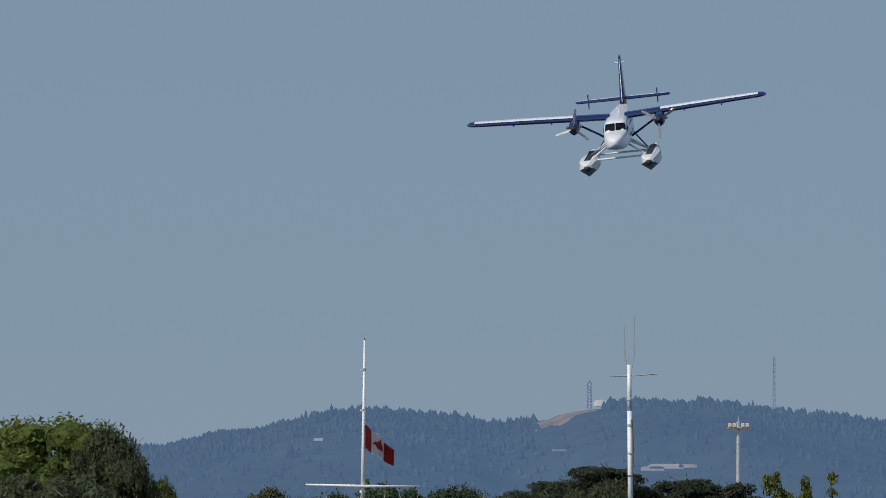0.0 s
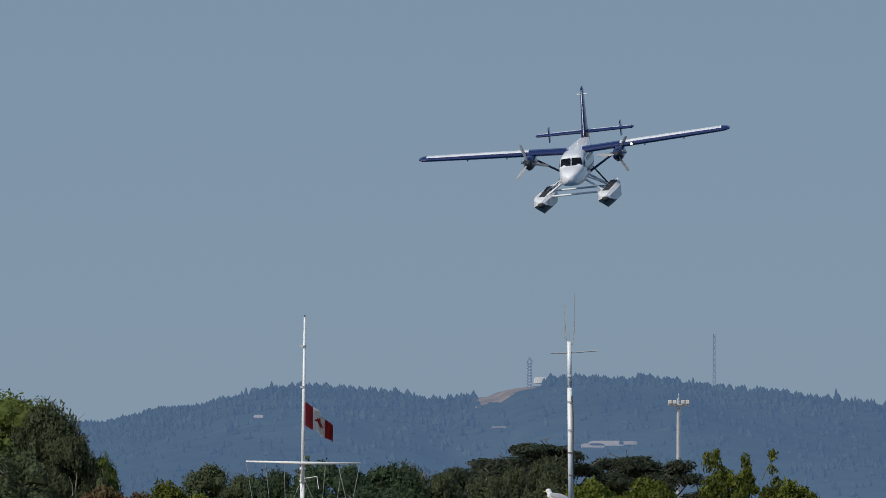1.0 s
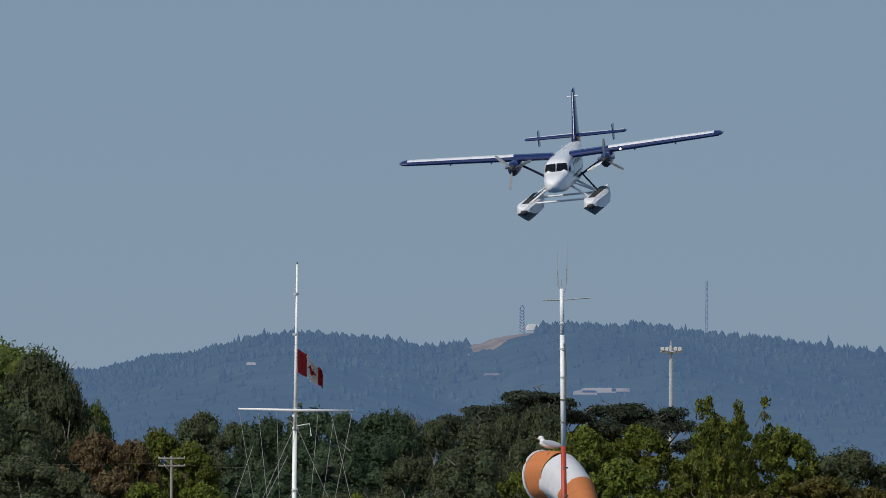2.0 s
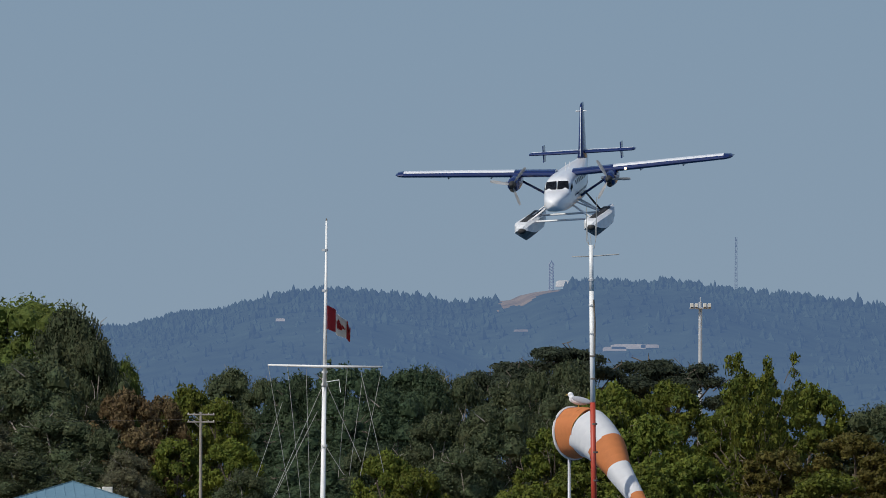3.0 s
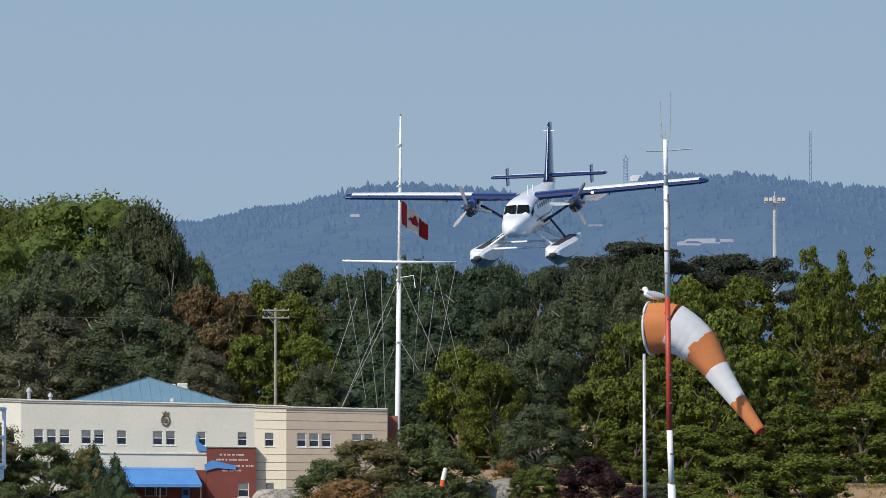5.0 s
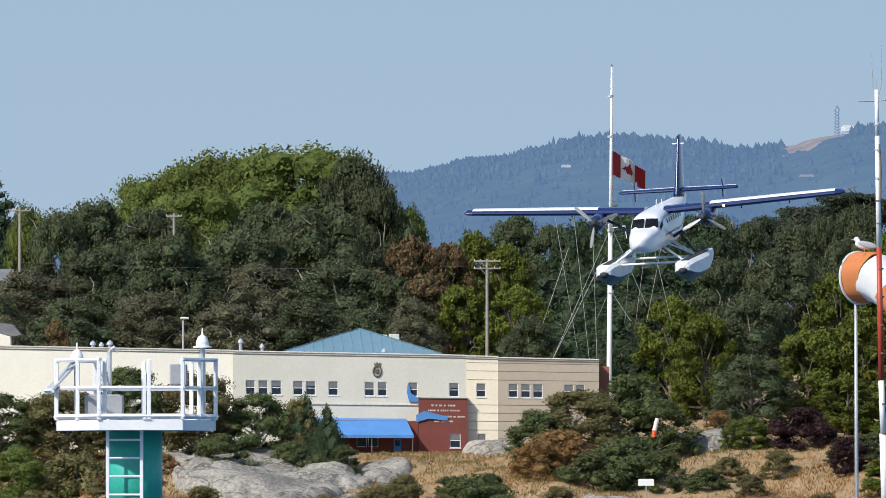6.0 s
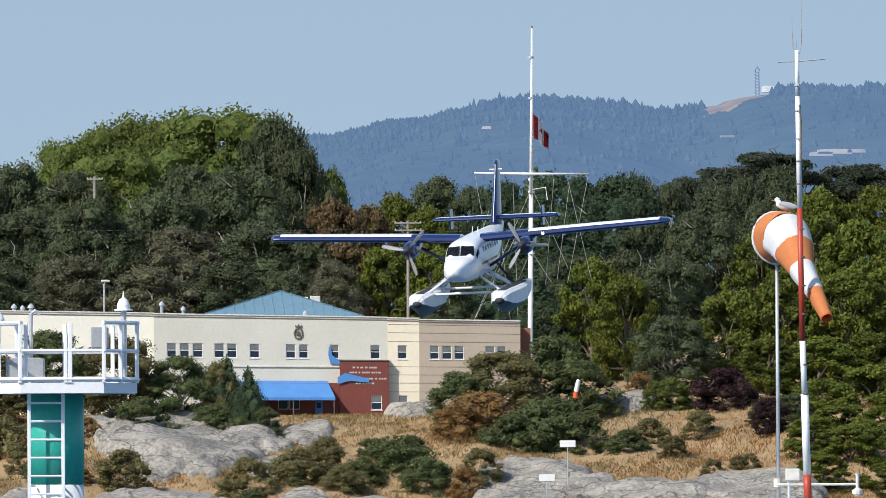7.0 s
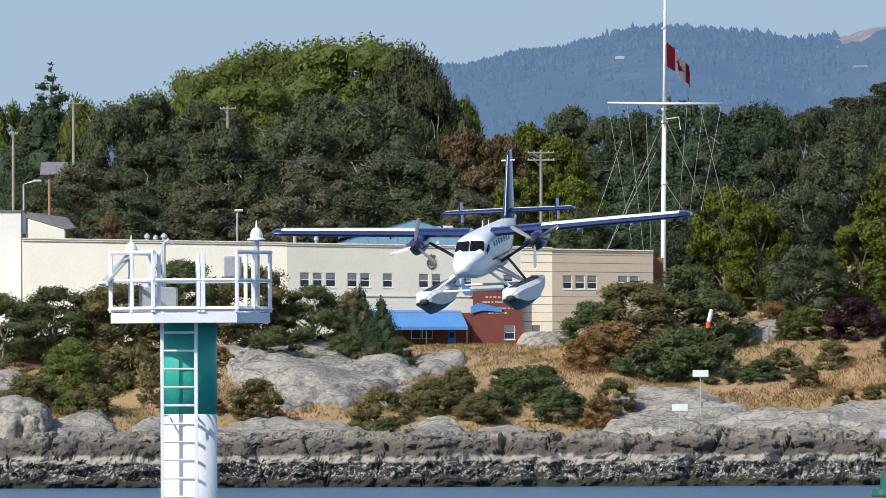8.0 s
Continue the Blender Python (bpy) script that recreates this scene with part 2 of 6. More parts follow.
def hill_trees():
    rng = np.random.default_rng(4)
    verts, faces = [], []
    for k in range(13000):
        x = rng.uniform(-180, 300)
        y = HILL_FAR - (HILL_FAR - HILL_NEAR) * rng.random() ** 1.7 if k > 1500 else HILL_FAR - rng.uniform(0, 22)
        if is_bare(x, y) or is_bare(x, y + 50):
            continue
        z = float(hill_height(x, y))
        stand = noise.noise(Vector((x * 0.06, y * 0.02, 7.0)))
        h, r = rng.uniform(0.9, 2.6) * (1 + 0.5 * stand), rng.uniform(0.55, 1.5)
        if rng.random() < 0.05:
            h *= rng.uniform(1.2, 1.7)
        base = len(verts)
        for level, rr in ((0.0, 0.9), (0.45, 1.0), (0.85, 0.6)):
            for s in range(5):
                a = s * math.tau / 5 + rng.uniform(-0.3, 0.3)
                q = r * rr * rng.uniform(0.7, 1.2)
                verts.append((x + q * math.cos(a), y + q * math.sin(a), z - 0.6 + h * level))
        verts.append((x, y, z + h))
        for s in range(5):
            t = (s + 1) % 5
            faces.append((base + s, base + t, base + 5 + t, base + 5 + s))
            faces.append((base + 5 + s, base + 5 + t, base + 10 + t, base + 10 + s))
            faces.append((base + 10 + s, base + 10 + t, base + 15))
    me = bpy.data.meshes.new("backdrop_trees")
    me.from_pydata(verts, [], faces)
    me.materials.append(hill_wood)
    return tagged(new("backdrop_trees", me), "dense conifers along a ridge with a painted-in haze glow", "woods", kind="stuff")


hill_trees()


def hill_details():
    """Buildings and lattice towers on the far ridge."""
    s = HILL_FAR / FOCUS
    for a, b, w, h in ((813, 727, 11, 4.5), (930, 616, 30, 3.5), (906, 612, 20, 3), (968, 617, 16, 2.5), (314, 661, 8, 2), (740, 644, 12, 1.6)):
        d = 4640 if b > 700 else 4050
        c = spot(a, b, d)
        k = d / FOCUS
        own = box(c.x - w * k, c.x + w * k, d - 4, d + 4, c.z - h * k, c.z + h * k)
        top = [(c.x - w * k, c.z + h * k), (c.x + w * k, c.z + h * k), (c.x + w * k * 0.7, c.z + h * k * 1.5), (c.x - w * k * 0.8, c.z + h * k * 1.4)]
        prism(top, d - 4, d + 4, own)
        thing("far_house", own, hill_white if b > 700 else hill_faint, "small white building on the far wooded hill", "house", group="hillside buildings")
    for a, b0, b1, w in ((793.5, 712, 760, 4.5), (1121, 720, 812, 2.2)):
        low, high = spot(a, b0, 4680), spot(a, b1, 4680)
        own = bmesh.new()
        for sx in (-1, 1):
            for sy in (-1, 1):
                tube([(low.x + sx * w * s, low.y + sy * w * s, low.z - 3), (high.x + sx * w * s * 0.6, high.y + sy * w * s * 0.6, high.z)], 0.16 if w > 3 else 0.08, 4, own)
        n = 9
        for k in range(n):
            z0, z1 = low.z + (high.z - low.z) * k / n, low.z + (high.z - low.z) * (k + 1) / n
            for sx in (-1, 1):
                tube([(low.x - sx * w * s, low.y - w * s, z0), (low.x + sx * w * s, low.y - w * s, z1)], 0.12 if w > 3 else 0.05, 4, own)
        if a < 900:
            tube([(high.x - w * s, high.y, high.z), (high.x, high.y, high.z + 1.5), (high.x + w * s, high.y, high.z)], 0.3, 4, own)
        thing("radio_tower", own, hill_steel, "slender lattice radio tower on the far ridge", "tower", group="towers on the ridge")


hill_details()


# ---------------------------------------------------------------- trees and shrubs
bark = surface("bark", (0.16, 0.13, 0.10), (0.09, 0.07, 0.055), rough=0.95, scale=3, fine=5, bump=0.05)
dead_wood = surface("pale_bark", (0.30, 0.27, 0.24), (0.20, 0.18, 0.15), rough=0.95, scale=3, fine=5, bump=0.03)
oak_leaf = leafy("oak_leaf", (0.058, 0.086, 0.045), (0.105, 0.112, 0.056))
oak_dry = leafy("oak_leaf_dry", (0.110, 0.114, 0.068), (0.146, 0.136, 0.080))
maple_leaf = leafy("maple_leaf", (0.052, 0.088, 0.022), (0.185, 0.195, 0.030), vary=0.55)
tawny_leaf = leafy("tawny_leaf", (0.150, 0.115, 0.028), (0.095, 0.098, 0.030))
bright_leaf = leafy("bright_leaf", (0.072, 0.108, 0.030), (0.155, 0.180, 0.042))
brown_leaf = leafy("brown_leaf", (0.200, 0.130, 0.066), (0.150, 0.122, 0.058))
rust_leaf = leafy("rust_leaf", (0.295, 0.155, 0.059), (0.186, 0.124, 0.054))
purple_leaf = leafy("purple_leaf", (0.034, 0.018, 0.022), (0.052, 0.028, 0.028))
bush_leaf = leafy("shrub_leaf", (0.066, 0.094, 0.038), (0.125, 0.138, 0.055))
olive_leaf = leafy("olive_leaf", (0.125, 0.122, 0.052), (0.190, 0.155, 0.070))
pine_leaf = leafy("pine_needles", (0.045, 0.075, 0.042), (0.070, 0.098, 0.050))
cedar_leaf = leafy("cedar_needles", (0.045, 0.062, 0.040), (0.064, 0.076, 0.046))


def leaf_mesh(name, clumps, count, size, seed, materials, core=0.66, flat=0.0, long=1.5):
    """Leaf blades over the outside of clumps (x, y, z, rx, ry, rz), with a dark rough heart in each clump."""
    rng = np.random.default_rng(seed)
    c = np.array(clumps, float)
    weight = (c[:, 3] * c[:, 5]) ** 0.8
    pick = rng.choice(len(c), count, p=weight / weight.sum())
    d = rng.normal(size=(count, 3))
    d[:, 2] += 0.25
    d /= np.linalg.norm(d, axis=1)[:, None]
    rad = rng.uniform(0.62, 1.14, count) * (1 + 0.14 * np.sin(7 * d[:, 0] + pick) * np.cos(6 * d[:, 2] + 2 * pick))
    pos = c[pick, :3] + c[pick, 3:] * d * rad[:, None]
    normal = d + rng.normal(scale=0.6, size=(count, 3))
    normal[:, 2] += flat
    normal /= np.linalg.norm(normal, axis=1)[:, None]
    side = np.cross(normal, rng.normal(size=(count, 3)))
    side /= np.linalg.norm(side, axis=1)[:, None]
    up = np.cross(normal, side)
    s = size * rng.uniform(0.55, 1.35, count)[:, None]
    tip = rng.uniform(-0.3, 0.3, count)[:, None]
    blade = np.stack([pos - up * s * long * 0.4 - side * s * 0.5, pos - up * s * long * 0.4 + side * s * 0.5, pos + up * s * long * 0.7 + side * s * tip], 1)
    verts = blade.reshape(-1, 3).tolist()
    faces = np.arange(count * 3).reshape(-1, 3).tolist()
    ico = bmesh.new()
    bmesh.ops.create_icosphere(ico, subdivisions=1, radius=1)
    iv, iff = np.array([v.co[:] for v in ico.verts]), [[v.index for v in f.verts] for f in ico.faces]
    ico.free()
    for k, q in enumerate(c):
        rough = 1 + 0.25 * rng.uniform(-1, 1, len(iv))[:, None]
        base = len(verts)
        verts += (q[:3] + iv * q[3:] * core * rough).tolist()
        faces += [[base + i for i in f] for f in iff]
    me = bpy.data.meshes.new(name)
    me.from_pydata(verts, [], faces)
    me.materials.append(materials)
    return me


def limbs_mesh(name, ends, height, girth, material, seed):
    """A tapered, slightly crooked trunk with limbs that reach to the ends."""
    rng = random.Random(seed)
    bm = bmesh.new()
    spine = [Vector((0, 0, -0.8))]
    for k in range(1, 6):
        spine.append(Vector((rng.uniform(-0.15, 0.15) * k * 0.4, rng.uniform(-0.15, 0.15) * k * 0.4, height * k / 5)))
    tube(spine, [girth * (1.25 - 0.19 * k) for k in range(6)], 8, bm)
    for e in ends:
        e = Vector(e)
        at = spine[min(5, max(1, int(e.z / height * 3)))]
        mid = at.lerp(e, 0.5) + Vector((rng.uniform(-0.3, 0.3), rng.uniform(-0.3, 0.3), rng.uniform(-0.1, 0.5)))
        tube([at, mid, e], [girth * 0.45, girth * 0.28, girth * 0.1], 5, bm)
    for k in range(26):
        e = Vector(rng.choice(ends)) * rng.uniform(0.9, 1.02) + Vector((rng.uniform(-1, 1), rng.uniform(-1, 1), rng.uniform(-0.8, 0.6)))
        q = e + Vector((rng.uniform(-0.9, 0.9), rng.uniform(-0.9, 0.9), rng.uniform(-0.2, 0.9)))
        w = q + Vector((rng.uniform(-0.5, 0.5), rng.uniform(-0.5, 0.5), rng.uniform(0, 0.6)))
        tube([e, q, w], [0.045, 0.03, 0.012], 4, bm)
    return mesh_of(name, bm, material)


KINDS = {}


def species(kind, clumps, count, size, seed, leaf, wood=bark, trunk=6.0, girth=0.3, flat=0.0, label="", category="tree", long=1.5, core=0.66):
    ends = [q[:3] for q in clumps[:: max(1, len(clumps) // 9)] if q[2] < (5.5 if trunk > 9 else 11)]
    KINDS[kind] = (leaf_mesh("crown", clumps, count, size, seed, leaf, core, flat, long),
                   limbs_mesh("trunk", ends, trunk, girth, wood, seed), label, category)


def recolour(kind, source, leaf, label, category="tree"):
    crown, trunk, _, _ = KINDS[source]
    crown = crown.copy()
    crown.materials.clear()
    crown.materials.append(leaf)
    KINDS[kind] = (crown, trunk, label, category)


def round_clumps(seed, n, width, low, high, size, heavy=0.0):
    """Clumps over a broad dome 'width' across, between two heights."""
    rng = random.Random(seed)
    out = []
    for k in range(n):
        a, t = rng.uniform(0, 6.283), rng.random()
        z = low + (high - low) * t
        reach = width / 2 * math.sqrt(max(0.05, 1 - (max(0, t - heavy) / (1 - heavy)) ** 2)) * rng.uniform(0.45, 0.88)
        s = size * rng.uniform(0.55, 1.5)
        out.append((reach * math.cos(a), reach * math.sin(a), z - s * 0.55, s * rng.uniform(0.9, 1.3), s * rng.uniform(0.9, 1.3), s * rng.uniform(0.75, 1.05)))
    return out


def cone_clumps(seed, width, low, high, tiers, plump=0.5, flat=0.8):
    rng = random.Random(seed)
    out = []
    for k in range(tiers):
        t = (k / (tiers - 1)) ** 0.85
        z, reach = low + (high - low) * t, width / 2 * (1 - t) ** 0.75 + 0.12
        n = max(1, int(9 * (1 - t) + 1))
        for j in range(n):
            a = 6.283 * j / n + rng.uniform(-0.5, 0.5)
            r = reach * rng.uniform(0.35, 0.85) if n > 1 else 0.0
            s = max(0.2, reach * plump * rng.uniform(0.8, 1.2))
            out.append((r * math.cos(a), r * math.sin(a), z + rng.uniform(-0.2, 0.2), s, s, s * flat))
    return out


# every kind is drawn 10 m tall and scaled where it stands
species("oak", round_clumps(1, 74, 9.5, 2.0, 9.9, 0.9, 0.3), 15500, 0.165, 11, oak_leaf, wood=dead_wood, label="dark green garry oak with a dense ragged crown")
species("oak_b", round_clumps(2, 84, 9.5, 1.8, 9.9, 0.8, 0.35), 15500, 0.16, 12, oak_leaf, wood=dead_wood, label="dark green garry oak with a dense ragged crown")
recolour("dry_oak", "oak_b", oak_dry, "garry oak with dull olive late summer leaves")
species("maple", round_clumps(3, 130, 9.2, 0.6, 9.9, 0.55, 0.5), 12500, 0.25, 13, maple_leaf, label="leafy maple with sunlit yellow-green clumps", long=1.2)
species("maple_b", round_clumps(4, 118, 9.2, 0.6, 9.9, 0.6, 0.5), 12500, 0.25, 14, maple_leaf, label="leafy maple with sunlit yellow-green clumps", long=1.2)
species("chestnut", [(x, y, z, rx * 1.1, ry * 1.1, rz * 0.8) for x, y, z, rx, ry, rz in round_clumps(5, 72, 10.2, 1.6, 10.1, 1.05, 0.25)], 17500, 0.13, 15, bright_leaf,
        label="broad domed tree with fresh green leaves", flat=0.3, long=1.7)
recolour("yew", "oak", pine_leaf, "broad dark evergreen with a dense rounded crown")
recolour("brown", "maple_b", brown_leaf, "tree with brown drying leaves")
recolour("tawny", "maple", tawny_leaf, "maple turning tawny in late summer")
recolour("green", "oak", bright_leaf, "green broadleaved tree in full leaf")
species("pine", cone_clumps(6, 6.0, 0.6, 9.7, 13, 0.72, 1.1), 16000, 0.125, 16, pine_leaf, label="tall dark green conifer in the wood", trunk=7.5, girth=0.22, long=2.6)
species("fir", cone_clumps(7, 5.6, 0.8, 9.9, 19, 0.62, 0.55), 16000, 0.11, 17, pine_leaf, label="pointed fir with layered boughs", trunk=9.4, girth=0.1, flat=0.8, long=2.6, core=0.66)
species("cedar", [(x, y, z, s, s * 1.1, s * 0.38) for x, y, z, s in
                  ((random.Random(k).uniform(-5, 5), random.Random(k + 50).uniform(-2.5, 2.5), 9.6 - 0.09 * abs(random.Random(k).uniform(-5, 5)) ** 2 * random.Random(k + 9).uniform(0.8, 1.6) - 2.2 * random.Random(k + 7).random() ** 2,
                    random.Random(k + 3).uniform(0.7, 1.3)) for k in range(34))], 16000, 0.13, 18, cedar_leaf, trunk=8.5, girth=0.35, flat=0.9,
        label="dark flat-topped evergreen with spreading boughs", long=2.0)
species("bush", round_clumps(8, 80, 10, 0.8, 9.6, 0.95, 0.4), 9500, 0.21, 19, bush_leaf, wood=dead_wood, trunk=5, girth=0.12, label="dense dark green shrub on the bank", category="shrub")
species("bush_b", round_clumps(28, 66, 10.5, 1.2, 9.8, 0.9, 0.15) + [(3.4, 0, 3.0, 1.5, 1.5, 1.2), (-3.8, 0.5, 2.2, 1.3, 1.3, 1.0)], 9500, 0.21, 29, bush_leaf, wood=dead_wood, trunk=6, girth=0.13, label="dense dark green shrub on the bank", category="shrub")
recolour("rust_bush_b", "bush_b", rust_leaf, "shrub turned rusty orange by drought", "shrub")
recolour("dry_bush_b", "bush_b", olive_leaf, "dull olive shrub on dry ground", "shrub")
recolour("light_oak", "oak_b", bush_leaf, "low spreading oak with sunlit leaves")
recolour("light_oak_b", "oak", olive_leaf, "low spreading oak with dull olive leaves")
recolour("rust_bush", "bush", rust_leaf, "shrub turned rusty orange by drought", "shrub")
recolour("purple_bush", "bush", purple_leaf, "purple-leaved shrub in full leaf", "shrub")
recolour("green_bush", "bush", bright_leaf, "bright green shrub in full leaf", "shrub")
recolour("dry_bush", "bush", olive_leaf, "dull olive shrub on dry ground", "shrub")
whips = random.Random(21)
species("sapling", [(x + 0.3 * k * lean + whips.uniform(-0.35, 0.35), y, 3.4 + k * 0.62 + whips.uniform(-0.2, 0.2), whips.uniform(0.25, 0.55), 0.45, whips.uniform(0.2, 0.4)) for x, y, lean in
                    ((whips.uniform(-4.2, 4.2), whips.uniform(-2, 2), whips.uniform(-0.9, 0.9)) for _ in range(16)) for k in range(whips.randint(3, 10))],
        4800, 0.2, 20, maple_leaf, trunk=5, girth=0.12, label="tall whippy sapling with sparse leaves", core=0.15)
PLANTED = [0]


def plant(kind, a, top, d, width, turn=None, lift=0.0, tall=None):
    """Stand one at bearing a and distance d, its top at rise 'top', 'width' wide on the same scale."""
    s = d / FOCUS
    x, z_top = a * s, EYE[2] + top * s
    base = height_at(x, d) + lift
    h = max(0.6, z_top - base) if tall is None else tall * s
    h = max(h, (0.78 if KINDS[kind][3] == "shrub" else 0.6) * width * s)
    base = z_top - h
    PLANTED[0] += 1
    if PLANTED[0] % 2 and kind + "_b" in KINDS:
        kind += "_b"
    crown, trunk, label, category = KINDS[kind]
    turn = PLANTED[0] * 137.5 % 360 if turn is None else turn
    ob = new("shrub" if category == "shrub" else "tree")
    tagged(ob, label, category, group="trees and shrubs on the bank")
    wide = width * s / (10.2 if kind != "pine" and kind != "fir" else 5.6)
    ob.matrix_basis = pose(x, d, base, 0, 0, turn) @ Matrix.Diagonal((wide, wide, h / 10.2, 1))
    part_mesh("trunk", trunk, ob)
    part_mesh("crown", crown, ob)
    return ob


# wooded rise behind the building, far to near
for row in (("chestnut", -160, 706, 1272, 330), ("chestnut", -290, 694, 1278, 270), ("chestnut", -400, 660, 1290, 220), ("chestnut", -225, 700, 1276, 260), ("chestnut", -345, 676, 1284, 230), ("chestnut", -95, 694, 1270, 230), ("chestnut", -445, 646, 1290, 190), ("oak_b", -210, 600, 1258, 220), ("chestnut", -330, 630, 1266, 250), ("oak", -60, 690, 1262, 200), ("oak_b", -10, 630, 1258, 150),
            ("oak", -120, 600, 1250, 260), ("green", 34, 598, 1262, 96), ("oak", -250, 560, 1240, 230), ("oak_b", -420, 590, 1262, 230), ("oak", -520, 610, 1268, 200),
            ("fir", -694, 664, 1294, 150), ("pine", -725, 600, 1286, 150), ("pine", -655, 606, 1286, 150), ("green", -640, 600, 1284, 120), ("green", -770, 590, 1290, 130), ("oak", -580, 590, 1262, 150)):
    plant(*row)
for row in (("dry_oak", -640, 480, 1222, 240), ("oak_b", -500, 520, 1226, 260), ("oak", -360, 500, 1218, 280), ("dry_oak", -230, 490, 1214, 260), ("oak_b", -390, 545, 1216, 210), ("oak_b", -90, 500, 1216, 260),
            ("oak", 10, 470, 1212, 170), ("dry_oak", -420, 440, 1200, 240), ("oak_b", -560, 430, 1198, 220), ("dry_oak", -280, 420, 1196, 220), ("oak", -150, 430, 1198, 220),
            ("oak_b", -40, 410, 1194, 180), ("dry_oak", 40, 400, 1192, 140), ("oak", -720, 450, 1216, 180), ("brown", -590, 392, 1190, 70), ("dry_oak", -690, 400, 1196, 150)):
    plant(*row)
for row in (("brown", 40, 536, 1236, 180), ("brown", 104, 526, 1240, 140), ("maple", 152, 546, 1250, 150), ("maple_b", 206, 522, 1244, 150), ("oak", 225, 578, 1268, 170), ("dry_oak", 40, 430, 1206, 150),
            ("oak_b", 290, 560, 1262, 150), ("maple", 130, 455, 1210, 150), ("maple_b", 225, 450, 1208, 160), ("pine", 400, 608, 1252, 150), ("pine", 328, 566, 1250, 110), ("brown", 60, 470, 1212, 160),
            ("yew", 450, 586, 1248, 230), ("yew", 545, 584, 1252, 190), ("yew", 345, 572, 1254, 180), ("oak", 582, 584, 1256, 120), ("pine", 290, 490, 1216, 160), ("pine", 360, 500, 1214, 160), ("pine", 330, 420, 1192, 150),
            ("pine", 440, 515, 1214, 170), ("yew", 520, 545, 1222, 210), ("oak", 470, 440, 1196, 170), ("pine", 400, 420, 1190, 140), ("oak_b", 250, 400, 1188, 140)):
    plant(*row)
for row in (("cedar", 810, 628, 1300, 300), ("cedar", 720, 590, 1296, 220), ("cedar", 1000, 606, 1304, 240), ("oak_b", 640, 565, 1262, 150), ("oak", 720, 560, 1256, 180),
            ("maple_b", 900, 552, 1236, 190), ("oak", 820, 545, 1240, 160), ("maple", 1010, 560, 1240, 200), ("sapling", 1165, 640, 1214, 190), ("maple", 1150, 575, 1246, 200), ("maple_b", 1250, 552, 1240, 200),
            ("oak", 1380, 520, 1240, 220), ("oak_b", 1490, 525, 1244, 200), ("maple", 1120, 520, 1222, 200), ("tawny", 1330, 470, 1216, 220), ("tawny", 1420, 450, 1212, 200)):
    plant(*row)
for row in (("oak_b", 600, 500, 1206, 200), ("oak", 700, 520, 1206, 220), ("maple", 500, 430, 1186, 160), ("maple_b", 560, 400, 1180, 150), ("oak_b", 640, 440, 1184, 190),
            ("maple", 800, 480, 1190, 190), ("maple_b", 880, 520, 1192, 210), ("maple", 970, 500, 1188, 220), ("maple_b", 740, 370, 1170, 180), ("maple", 840, 400, 1168, 200),
            ("maple_b", 950, 410, 1166, 220), ("maple", 1050, 430, 1172, 220), ("oak_b", 640, 330, 1166, 180), ("tawny", 1190, 440, 1190, 210), ("maple_b", 1290, 400, 1180, 220),
            ("maple", 1090, 330, 1164, 200), ("maple_b", 1210, 330, 1164, 220), ("maple", 1000, 300, 1156, 180), ("maple_b", 900, 290, 1154, 200), ("maple", 810, 290, 1152, 150)):
    plant(*row)
for row in (("maple", 905, 215, 1136, 200), ("maple_b", 1000, 240, 1138, 210), ("maple", 1110, 240, 1138, 220), ("maple_b", 885, 130, 1122, 140), ("maple", 940, 172, 1128, 150), ("maple_b", 1020, 168, 1127, 170), ("maple", 975, 140, 1122, 180), ("maple_b", 1070, 150, 1124, 180),
            ("maple_b", 1030, 70, 1110, 160), ("oak_b", 860, 190, 1134, 110), ("maple", 890, 150, 1118, 120), ("maple_b", 960, 135, 1116, 150), ("maple", 905, 84, 1110, 120)):
    plant(*row)
for row in (("oak", 822, 596, 1268, 170), ("oak_b", 770, 575, 1266, 130)):
    plant(*row)
# bare rock on the bank: bearing, distance, depth (m), width, thickness (m)
OUTCROPS = [(-215, 1133, 31, 340, 1.0), (-105, 1146, 6, 90, 0.5), (-5, 1137, 7, 100, 0.5), (-645, 1106, 7, 150, 0.9), (-265, 1106, 9, 300, 0.8), (-35, 1104, 6, 140, 0.8),
            (160, 1103, 5, 240, 0.6), (410, 1114, 11, 250, 0.7), (640, 1106.5, 9, 400, 0.9), (500, 1105, 8, 480, 1.2), (780, 1106, 10, 300, 1.1), (545, 1149, 9, 150, 0.9),
            (195, 1147, 6, 130, 0.8), (-470, 1104, 6, 190, 0.8), (-60, 1121, 6, 120, 0.6), (-770, 1121, 7, 80, 1.6)]
